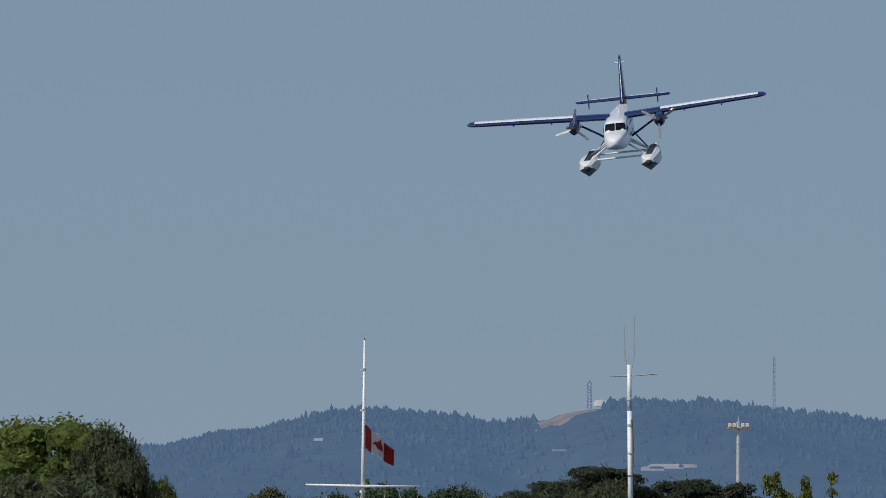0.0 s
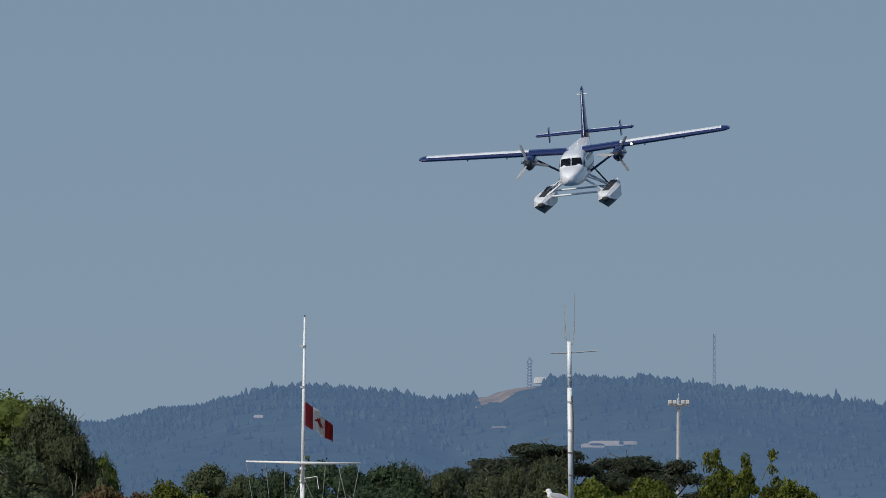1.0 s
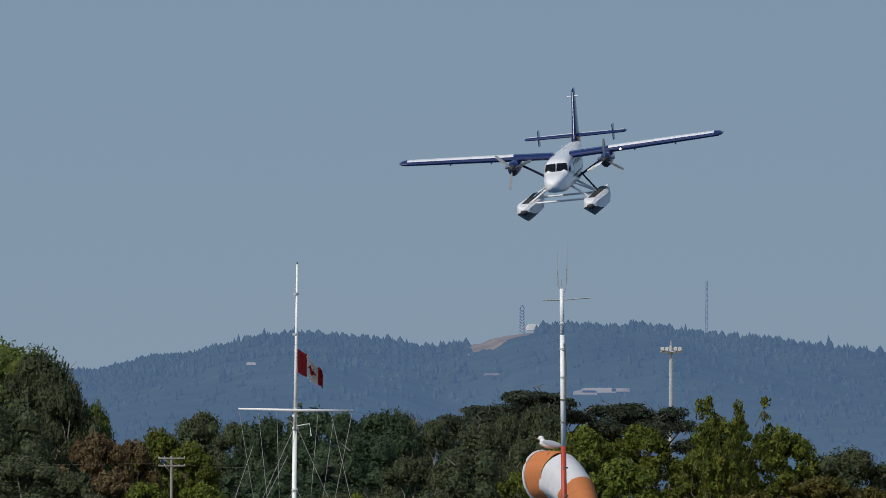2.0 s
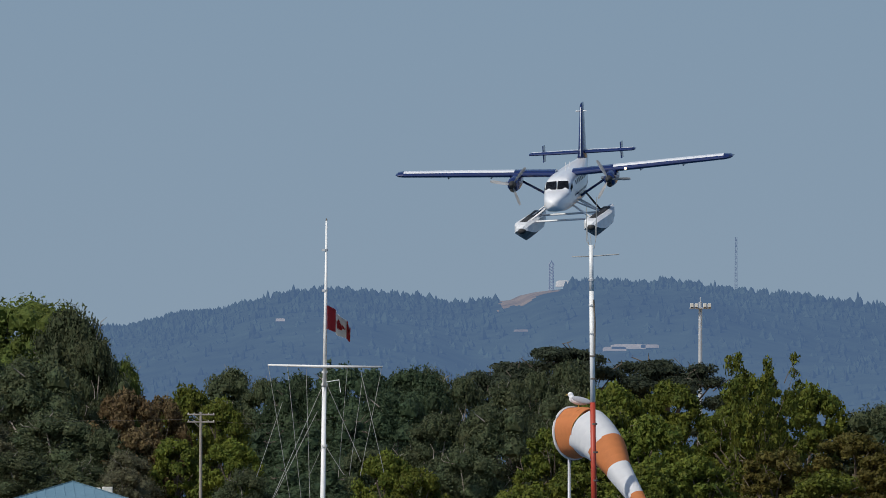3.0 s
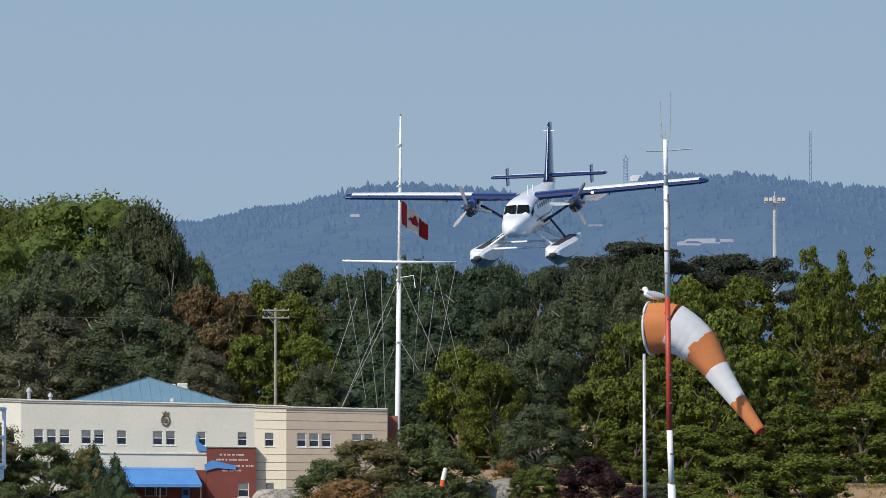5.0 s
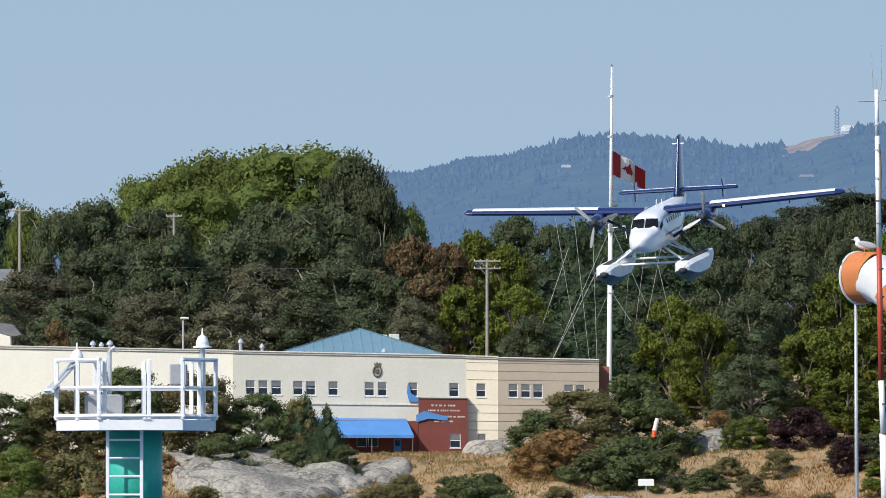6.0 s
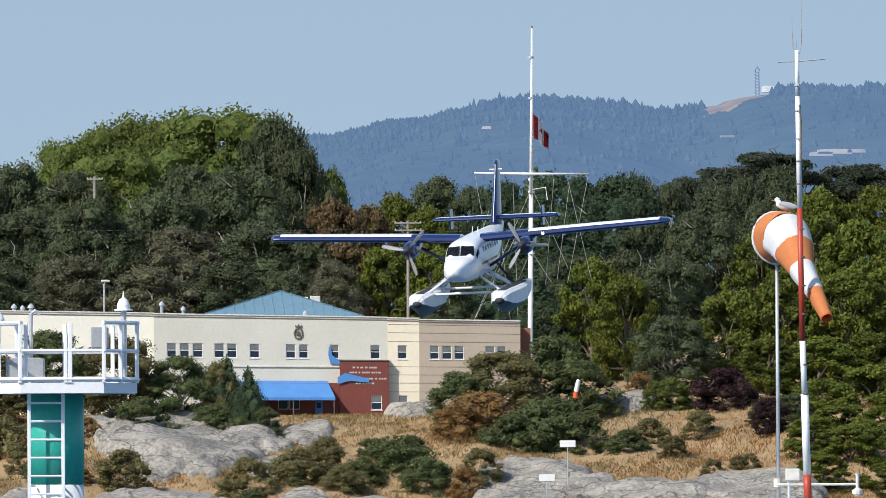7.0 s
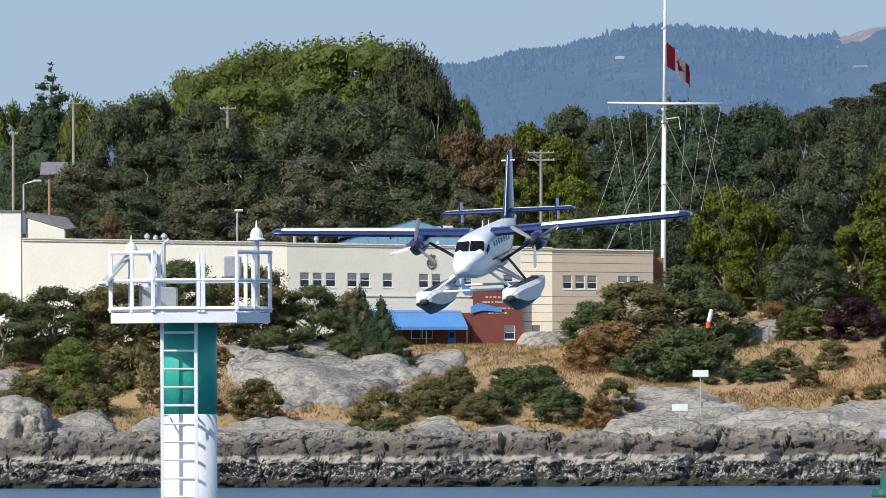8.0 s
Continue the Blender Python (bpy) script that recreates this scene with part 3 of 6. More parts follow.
# shrubs round the building and on the bank
for row in (("bush", 430, 300, 1146, 170), ("light_oak", 330, 268, 1142, 190), ("bush", 260, 235, 1140, 130), ("bush", 480, 250, 1144, 150), ("rust_bush", 300, 202, 1132, 190), ("rust_bush", 262, 176, 1128, 120), ("bush", 425, 190, 1128, 190), ("bush", 480, 160, 1126, 110),
            ("bush", 360, 160, 1125, 140), ("bush", 150, 118, 1116, 190), ("bush", 200, 85, 1110, 120), ("bush", 90, 80, 1112, 100), ("dry_bush", 55, 70, 1109, 90), ("rust_bush", 275, 62, 1108, 80), ("dry_bush", 30, 120, 1117, 80), ("dry_bush", 300, 96, 1113, 90), ("dry_bush", 600, 150, 1128, 80), ("dry_bush", 690, 160, 1130, 90), ("dry_bush", 640, 118, 1121, 60), ("rust_bush", 585, 230, 1150, 60), ("green_bush", 640, 222, 1144, 80),
            ("purple_bush", 735, 240, 1142, 130), ("purple_bush", 814, 186, 1126, 78), ("green_bush", 610, 215, 1144, 60), ("bush", 560, 130, 1124, 90), ("light_oak", -160, 255, 1140, 90), ("pine", -148, 272, 1140, 60), ("pine", -110, 250, 1138, 60)):
    plant(*row)
for row in (("light_oak", -230, 262, 1140, 170), ("light_oak_b", -340, 300, 1140, 200), ("light_oak", -460, 308, 1140, 190), ("light_oak_b", -570, 270, 1138, 200), ("light_oak", -690, 262, 1138, 200), ("bush", -780, 250, 1136, 160),
            ("dry_bush", -560, 160, 1124, 190), ("green_bush", -655, 168, 1122, 120), ("dry_bush", -740, 110, 1114, 130), ("bush", -300, 190, 1132, 140), ("bush", -170, 180, 1134, 120), ("dry_bush", -620, 90, 1110, 130),
            ("dry_bush", -20, 100, 1114, 120), ("dry_bush", -110, 82, 1110, 120), ("dry_bush", -330, 100, 1112, 110), ("bush", -80, 170, 1136, 70)):
    plant(*row)


# low cover: thick towards the beacon, thin on the open slope
rng = random.Random(31)
for k in range(78):
    a, d = (rng.uniform(-784, -400), rng.uniform(1107, 1136)) if k < 34 else (rng.uniform(-400, 950), rng.uniform(1104, 1142))
    x = a * d / FOCUS
    if k >= 34 and (noise.noise(Vector((x * 0.09, d * 0.1, 2.0))) < 0.02 or any(abs(a - r[0]) < r[3] * 0.42 and abs(d - r[1]) < r[2] * 0.42 for r in OUTCROPS)):
        continue
    b = (height_at(x, d) - EYE[2]) * FOCUS / d
    w = rng.uniform(28, 62)
    plant(rng.choice(("dry_bush", "dry_bush", "rust_bush", "bush", "green_bush" if k < 34 else "dry_bush")), a, b + w * rng.uniform(0.55, 0.7), d, w)


# ---------------------------------------------------------------- the floatplane (x: across, y: aft, z: up from the wing root)
AIRCRAFT_ROWS = [  # seconds, place, heading, nose-down, bank (degrees)
    (0.0, 31.22, 980.95, 49.83, -4.80, 8.07, -6.16),
    (0.5, 31.38, 960.73, 46.99, -5.74, 8.06, -5.42),
    (1.0, 31.06, 941.02, 44.33, -6.64, 8.06, -5.96),
    (1.5, 30.42, 921.78, 41.75, -7.47, 8.04, -5.96),
    (3.0, 26.72, 866.45, 34.20, -9.37, 7.73, -3.17),
    (3.5, 25.01, 848.66, 31.83, -9.76, 7.52, -2.54),
    (4.0, 22.96, 831.14, 29.45, -10.03, 7.24, -2.62),
    (5.5, 16.16, 779.75, 22.73, -10.17, 6.18, -2.26),
    (6.0, 13.54, 762.87, 20.72, -10.04, 5.80, -2.98),
    (6.5, 10.75, 746.04, 18.72, -9.86, 5.45, -2.46),
    (7.0, 7.81, 729.24, 16.76, -9.67, 5.17, -2.24),
    (7.5, 4.75, 712.40, 15.00, -9.50, 4.99, -1.94),
    (8.0, 1.71, 695.50, 13.17, -9.39, 4.96, -2.21),
]
white_paint = surface("white_aircraft_paint", (0.82, 0.82, 0.82), (0.74, 0.75, 0.76), rough=0.28, scale=0.6, fine=10, coat=0.4)
blue_paint = surface("navy_aircraft_paint", (0.008, 0.022, 0.11), (0.007, 0.017, 0.08), rough=0.25, scale=0.6, fine=10, coat=0.5)
dark_glass = surface("dark_cockpit_glass", (0.012, 0.014, 0.018), (0.02, 0.022, 0.026), rough=0.08, scale=1)
float_grey = surface("worn_float_bottom", (0.15, 0.155, 0.15), (0.09, 0.09, 0.088), rough=0.5, scale=0.8, fine=12)
float_white = surface("float_side_paint", (0.78, 0.79, 0.80), (0.62, 0.63, 0.64), rough=0.4, scale=0.7, fine=12)
black_rubber = surface("black_rubber", (0.02, 0.02, 0.02), (0.035, 0.035, 0.035), rough=0.7, scale=4)
strut_white = surface("strut_paint", (0.80, 0.80, 0.80), (0.68, 0.68, 0.68), rough=0.35, scale=2)
prop_metal = surface("propeller_grey", (0.36, 0.36, 0.36), (0.28, 0.28, 0.28), rough=0.45, metal=0.2, scale=3)
bare_metal = surface("bare_metal", (0.45, 0.45, 0.46), (0.32, 0.32, 0.33), rough=0.35, metal=0.8, scale=3)
lamp_glow = surface("landing_lamp", (0.9, 0.8, 0.6), rough=0.2)
lamp_glow.node_tree.nodes["Principled BSDF"].inputs["Emission Color"].default_value = (1.0, 0.72, 0.36, 1)
lamp_glow.node_tree.nodes["Principled BSDF"].inputs["Emission Strength"].default_value = 6.0

HULL_Y = [-5.35, -5.28, -5.1, -4.75, -4.25, -3.7, -3.25, -2.95, -2.6, -2.2, -1.4, 0.0, 3.2, 4.6, 6.4, 8.4, 10.2]
HULL_W = [0.04, 0.20, 0.38, 0.54, 0.66, 0.74, 0.78, 0.80, 0.82, 0.84, 0.86, 0.86, 0.86, 0.76, 0.56, 0.32, 0.12]
HULL_LO = [-1.20, -1.36, -1.50, -1.62, -1.70, -1.75, -1.78, -1.79, -1.80, -1.80, -1.80, -1.80, -1.78, -1.50, -1.02, -0.50, 0.0]
HULL_HI = [-1.12, -0.96, -0.84, -0.72, -0.62, -0.55, -0.50, -0.27, -0.02, 0.10, 0.16, 0.20, 0.20, 0.20, 0.22, 0.24, 0.25]


def hull(y, angle, out=0.0):
    """Point of the fuselage skin; angle 0 is the port side, 90 the top."""
    w, lo, hi = (np.interp(y, HULL_Y, q) for q in (HULL_W, HULL_LO, HULL_HI))
    c, s = math.cos(angle), math.sin(angle)
    e = 0.62
    x = (w + out) * math.copysign(abs(c) ** e, c)
    z = (hi + lo) / 2 + ((hi - lo) / 2 + out) * math.copysign(abs(s) ** e, s)
    return Vector((x, float(y), z))


def skin_patch(y0, y1, a0, a1, out, ny=4, na=5):
    """A panel that follows the fuselage skin, a little proud of it."""
    bm = bmesh.new()
    grid = [[bm.verts.new(hull(y0(i / ny) if callable(y0) else y0 + (y1 - y0) * i / ny, radians(a0 + (a1 - a0) * j / na), out)) for j in range(na + 1)] for i in range(ny + 1)]
    for i in range(ny):
        for j in range(na):
            bm.faces.new((grid[i][j], grid[i + 1][j], grid[i + 1][j + 1], grid[i][j + 1]))
    bmesh.ops.solidify(bm, geom=bm.faces[:], thickness=0.015)
    bmesh.ops.recalc_face_normals(bm, faces=bm.faces[:])
    return bm


AIRFOIL = [(0.0, 0.0), (0.012, 0.030), (0.028, 0.047), (0.05, 0.062), (0.14, 0.092), (0.32, 0.105), (0.55, 0.085), (0.8, 0.042), (1.0, 0.004),
           (0.8, -0.018), (0.5, -0.044), (0.25, -0.055), (0.10, -0.050), (0.03, -0.032)]


def aerofoil(x, y, z, chord, thick=1.0):
    return [Vector((x, y + u * chord, z + v * chord * thick)) for u, v in AIRFOIL]


def two_tone(ob, upper, lower, steep=0.78, inboard=0.0):
    """Upper surface in one paint, underside and nose of the section in the other."""
    me = ob.data
    me.materials.clear()
    me.materials.append(upper)
    me.materials.append(lower)
    for p in me.polygons:
        p.material_index = 0 if p.normal.z > (steep if abs(p.center.x) > inboard else 2.0) else 1
        p.use_smooth = False
    return ob


aircraft = holder("floatplane", (0, 0, 0), "white and navy twin-engined high-wing floatplane coming in to land", "aircraft")
fuselage = part("fuselage", loft([[hull(y, 2 * math.pi * k / 28) for k in range(28)] for y in HULL_Y]), white_paint, aircraft, "glossy white fuselage", smooth=True)
for side in (-1, 1):
    mid = 90 - side * 3
    glass = bmesh.new()
    glass.faces.new([glass.verts.new((side * x, y, z)) for x, y, z in ((0.035, -3.36, -0.50), (0.70, -3.10, -0.53), (0.64, -2.72, -0.10), (0.035, -2.80, -0.06))])
    bmesh.ops.solidify(glass, geom=glass.faces[:], thickness=0.03)
    bmesh.ops.recalc_face_normals(glass, faces=glass.faces[:])
    part("windscreen_pane", glass, dark_glass, fuselage, "dark windscreen pane")
    part("side_window", skin_patch(-2.92, -2.25, 90 - side * 62, 90 - side * 78, 0.012), dark_glass, fuselage, "dark cockpit side window")
    for k in range(7):
        y = -1.2 + 0.72 * k
        part("cabin_window", skin_patch(y, y + 0.36, 90 - side * 66, 90 - side * 80, 0.010, 2, 3), dark_glass, fuselage)
    part("cheat_line", skin_patch(-1.8, 6.2, 90 - side * 93, 90 - side * 97, 0.006, 12, 1), blue_paint, fuselage, "thin navy stripe")

    # wing with rounded tip, flap and strut
    sections = []
    for x, c, th in ((0.5, 1.98, 1.35), (2.9, 1.98, 1.35), (6.5, 1.98, 1.25), (9.4, 1.98, 1.1)):
        sections.append(aerofoil(side * x, 0.0, x * 0.05, c, th))
    wing = two_tone(part("wing", loft(sections), white_paint, aircraft, "white-topped wing with navy underside"), white_paint, blue_paint, 0.84, 3.0)
    tip = loft([aerofoil(side * 9.4, -0.004, 0.47, 1.99, 1.12), aerofoil(side * 9.72, 0.06, 0.486, 1.8, 1.0), aerofoil(side * 9.9, 0.35, 0.50, 1.2, 0.6)])
    part("wing_tip", tip, blue_paint, wing, "navy wing tip", smooth=False)
    flap = loft([aerofoil(side * x, 1.9, x * 0.05 - 0.06, 0.55, 0.9) for x in (1.0, 5.9)])
    flap_ob = part("flap", flap, blue_paint, wing, "lowered navy flap")
    for x in (4.4, 6.9):
        part("hinge_fairing", box(side * x - 0.03, side * x + 0.03, 1.0, 2.1, x * 0.05 - 0.30, x * 0.05 - 0.06, 0.01), blue_paint, wing)
    part("wing_strut", tube([(side * 0.82, 0.75, -1.32), (side * 3.05, 0.75, 0.02)], [0.075, 0.065], 8), blue_paint, aircraft, "navy wing strut", smooth=True)

    # engine
    ex, ez = side * 2.83, -0.10
    rings = []
    for y, w, lo, hi in ((-1.42, 0.20, -0.38, 0.02), (-1.30, 0.30, -0.56, 0.14), (-0.9, 0.37, -0.64, 0.22), (-0.2, 0.40, -0.62, 0.28), (0.6, 0.38, -0.50, 0.30), (1.6, 0.24, -0.24, 0.24), (2.1, 0.06, -0.05, 0.2)):
        rings.append([Vector((ex + w * math.cos(a), y, ez + (hi + lo) / 2 + (hi - lo) / 2 * math.sin(a))) for a in (6.2832 * k / 18 for k in range(18))])
    nacelle = part("nacelle", loft(rings), blue_paint, aircraft, "navy engine nacelle", smooth=True)
    part("intake", tube([(ex, -1.44, ez - 0.44), (ex, -1.10, ez - 0.46)], [0.16, 0.19], 12), black_rubber, nacelle, "dark air intake")
    for q in (-1, 1):
        part("exhaust", tube([(ex + q * 0.30, -0.95, ez - 0.1), (ex + q * 0.46, -0.75, ez - 0.12)], [0.10, 0.11], 10), bare_metal, nacelle, "bare metal exhaust stub")
    if side > 0:
        own = bmesh.new()
        bmesh.ops.create_icosphere(own, subdivisions=2, radius=0.075, matrix=Matrix.Translation((3.65, -0.04, 0.19)))
        part("landing_light", own, lamp_glow, wing, "lit amber landing light")

    # float with vee bottom, white sides and deck
    fx = side * 2.03
    hullp = []
    for y, w, keel, chine, deck in ((-4.55, 0.12, -2.80, -2.66, -2.50), (-4.35, 0.36, -3.02, -2.72, -2.36), (-3.8, 0.52, -3.24, -2.86, -2.26), (-2.8, 0.60, -3.40, -2.96, -2.24),
                                    (-1.0, 0.61, -3.44, -3.0, -2.26), (0.9, 0.58, -3.42, -3.0, -2.28), (0.92, 0.56, -3.24, -2.94, -2.28), (3.0, 0.40, -2.98, -2.80, -2.30), (5.0, 0.14, -2.64, -2.56, -2.32)):
        hullp.append([Vector((fx, y, keel)), Vector((fx + w, y, chine)), Vector((fx + w * 0.94, y, deck - 0.12)), Vector((fx + w * 0.55, y, deck)),
                      Vector((fx - w * 0.55, y, deck)), Vector((fx - w * 0.94, y, deck - 0.12)), Vector((fx - w, y, chine))])
    pontoon = part("pontoon", loft(hullp), float_white, aircraft, "white float with a worn grey vee bottom")
    pontoon.data.materials.append(float_grey)
    for p in pontoon.data.polygons:
        if p.normal.z < -0.45:
            p.material_index = 1
    own = bmesh.new()
    bmesh.ops.create_uvsphere(own, u_segments=12, v_segments=8, radius=1, matrix=Matrix.Translation((fx, -4.45, -2.70)) @ Matrix.Diagonal((0.24, 0.20, 0.18, 1)))
    part("bow_bumper", own, black_rubber, pontoon, "black rubber bow bumper", smooth=True)
    part("deck_mat", box(fx - 0.2, fx + 0.2, -3.6, 2.8, -2.31, -2.22, 0.006), black_rubber, pontoon, "black non-slip deck mat")
    part("keel_strip", tube([(fx, -4.3, -3.02), (fx, -2.8, -3.375), (fx, 0.9, -3.395)], 0.022, 6), bare_metal, pontoon)
    for y0, y1 in ((-2.5, -2.0), (1.4, 1.2)):
        part("float_strut", tube([(fx - side * 0.18, y0, -2.36), (side * 0.72, y1, -1.60)], 0.068, 8), strut_white, aircraft, "white float strut", smooth=True)
    part("brace_strut", tube([(fx - side * 0.18, 1.3, -2.36), (side * 0.74, -0.6, -1.55)], 0.05, 8), strut_white, aircraft, "white diagonal brace", smooth=True)
    part("brace_strut", tube([(fx + side * 0.1, -0.2, -2.34), (side * 0.78, -0.1, -1.45)], 0.04, 8), strut_white, aircraft, smooth=True)
    part("boarding_ladder", merge(tube([(fx - side * 0.3, 2.1, -2.36), (side * 0.86, 2.1, -1.2)], 0.03, 6), tube([(fx - side * 0.3, 2.45, -2.36), (side * 0.86, 2.45, -1.2)], 0.03, 6)), black_rubber, aircraft, "dark boarding ladder")

    # tail
    sections = [aerofoil(side * x, 8.15 + 0.06 * x, 0.50, 1.55 - 0.10 * x, 1.0) for x in (0.0, 1.6, 3.0)]
    stab = two_tone(part("tailplane", loft(sections), white_paint, aircraft, "tailplane, white above and navy below"), white_paint, blue_paint, 0.97)
    part("tailplane_tip", loft([aerofoil(side * 3.0, 8.33, 0.50, 1.25, 1.0), aerofoil(side * 3.14, 8.45, 0.50, 0.9, 0.7)]), blue_paint, stab)
    part("finlet", prism([(side * 2.30 - 0.03, 0.02), (side * 2.30 + 0.03, 0.02), (side * 2.30 + 0.03, 0.98), (side * 2.30 - 0.03, 0.98)], 8.5, 9.3), blue_paint, stab, "small navy auxiliary fin")

for y in (-2.35, 1.35):
    part("spreader_bar", tube([(-1.75, y, -2.40), (1.75, y, -2.40)], 0.06, 8), strut_white, aircraft, "white spreader bar between the floats", smooth=True)
fin_sections = []
for z, y, c, th in ((0.1, 7.4, 2.9, 0.9), (0.8, 7.95, 2.45, 0.8), (2.0, 8.65, 1.9, 0.75), (3.15, 9.3, 1.4, 0.7), (3.3, 9.55, 1.0, 0.4)):
    fin_sections.append([Vector((v * c * th if k < 9 else v * c * th * 1.6, y + u * c, z)) for k, (u, v) in enumerate(AIRFOIL)])
fin = part("fin", loft(fin_sections), blue_paint, aircraft, "tall navy tail fin", smooth=True)
# white strip added to imitate sun glint along the navy leading edge
part("fin_glint_strip", tube([(0, 7.62, 0.36), (0, 8.64, 2.0), (0, 9.28, 3.1)], 0.02, 6), strut_white, fin, "pale strip standing in for sun glint on the fin edge")
part("fin_arm", tube([(-0.32, 9.35, 2.85), (0.32, 9.35, 2.85)], 0.04, 6), strut_white, fin)
for y, z in ((0.9, 0.62), (2.6, 0.5)):
    part("antenna", tube([(0, y, 0.18), (0, y + 0.25, z)], [0.03, 0.015], 6), strut_white, aircraft)


def propeller(side):
    hub = new("propeller", mesh_of("spinner", tube([(0, -0.42, 0), (0, -0.34, 0), (0, -0.15, 0), (0, 0.06, 0)], [0.03, 0.12, 0.20, 0.22], 14), black_rubber, True))
    hub.parent = aircraft
    hub["label"] = "spinning three-bladed propeller with a dark spinner"
    for k in range(3):
        bm = bmesh.new()
        rows_of = []
        for r, w, tw in ((0.16, 0.10, 55), (0.45, 0.19, 42), (0.85, 0.21, 30), (1.15, 0.18, 24), (1.29, 0.10, 22)):
            a = radians(tw)
            d, n = Vector((math.cos(a), math.sin(a), 0)), Vector((-math.sin(a), math.cos(a), 0))
            rows_of.append([Vector((0, 0, r)) + d * w * 0.5, Vector((0, 0, r)) + n * 0.018, Vector((0, 0, r)) - d * w * 0.5, Vector((0, 0, r)) - n * 0.018])
        blade = part("blade", loft(rows_of, bm=bm), prop_metal, hub, "grey propeller blade")
        blade.matrix_basis = pose(0, -0.1, 0, 0, 120 * k, 0)
    return hub


PROPS = [(propeller(-1), Vector((-2.83, -1.48, -0.24)), 12), (propeller(1), Vector((2.83, -1.48, -0.24)), 62)]


def aircraft_pose(x, y, z, heading, down, bank):
    return (Matrix.Translation((x, y, z)) @ Matrix.Rotation(radians(heading), 4, "Z") @ Matrix.Rotation(radians(down), 4, "X") @ Matrix.Rotation(radians(bank), 4, "Y"))


# ---------------------------------------------------------------- navy building on the terrace
BD = 1150.0
BK = BD / FOCUS
stucco_mid = surface("grey_cream_stucco", (0.62, 0.60, 0.525), (0.54, 0.525, 0.455), rough=0.9, scale=0.35, fine=14, bump=0.01)
stucco_warm = surface("warm_cream_stucco", (0.80, 0.72, 0.56), (0.72, 0.65, 0.51), rough=0.9, scale=0.35, fine=14, bump=0.01)
stucco_pale = surface("pale_cream_stucco", (0.84, 0.81, 0.70), (0.76, 0.73, 0.63), rough=0.9, scale=0.35, fine=14, bump=0.01)
tan_board = surface("tan_siding", (0.45, 0.37, 0.29), (0.39, 0.33, 0.26), rough=0.85, scale=0.4, fine=14, bump=0.01)
white_block = surface("white_stucco", (0.82, 0.81, 0.77), (0.74, 0.73, 0.69), rough=0.85, scale=0.3, fine=14)
red_wall = surface("dark_red_cladding", (0.185, 0.045, 0.034), (0.135, 0.036, 0.028), rough=0.8, scale=0.6, fine=12)
window_white = surface("white_window_frame", (0.78, 0.78, 0.75), rough=0.5, scale=2)
window_glass = surface("window_glass", (0.018, 0.026, 0.042), (0.03, 0.04, 0.06), rough=0.1, scale=0.8)
window_glass.node_tree.nodes["Principled BSDF"].inputs["Specular IOR Level"].default_value = 0.12
blind_grey = surface("pale_blind", (0.15, 0.16, 0.165), (0.11, 0.12, 0.125), rough=0.8, scale=2)
trim_dark = surface("dark_joint", (0.16, 0.14, 0.12), rough=0.9, scale=2)
cap_white = surface("parapet_cap", (0.70, 0.68, 0.62), (0.5, 0.48, 0.43), rough=0.7, scale=0.8, fine=8)
metal_blue = surface("blue_green_metal_roof", (0.20, 0.33, 0.40), (0.15, 0.27, 0.33), rough=0.45, metal=0.2, scale=0.25, fine=12)
awning_blue = surface("blue_awning_cloth", (0.075, 0.24, 0.54), (0.06, 0.19, 0.46), rough=0.75, scale=0.8, fine=10)
brick_red = surface("brick_chimney", (0.34, 0.13, 0.08), (0.26, 0.10, 0.07), rough=0.9, scale=2, fine=6)
galvanised = surface("galvanised_metal", (0.62, 0.63, 0.64), (0.5, 0.51, 0.52), rough=0.45, metal=0.5, scale=3)
slate_roof = surface("grey_shingle_roof", (0.20, 0.20, 0.21), (0.14, 0.14, 0.15), rough=0.9, scale=1, fine=6)
sign_white = surface("white_sign_paint", (0.82, 0.82, 0.80), (0.74, 0.74, 0.72), rough=0.6, scale=3)
faded_white = surface("faded_sign_lettering", (0.52, 0.47, 0.44), (0.40, 0.34, 0.31), rough=0.7, scale=3)
bronze = surface("dark_crest_bronze", (0.10, 0.09, 0.075), (0.2, 0.17, 0.11), rough=0.5, metal=0.4, scale=4)


def bu(a):
    return a * BK


def bv(b):
    return EYE[2] + b * BK


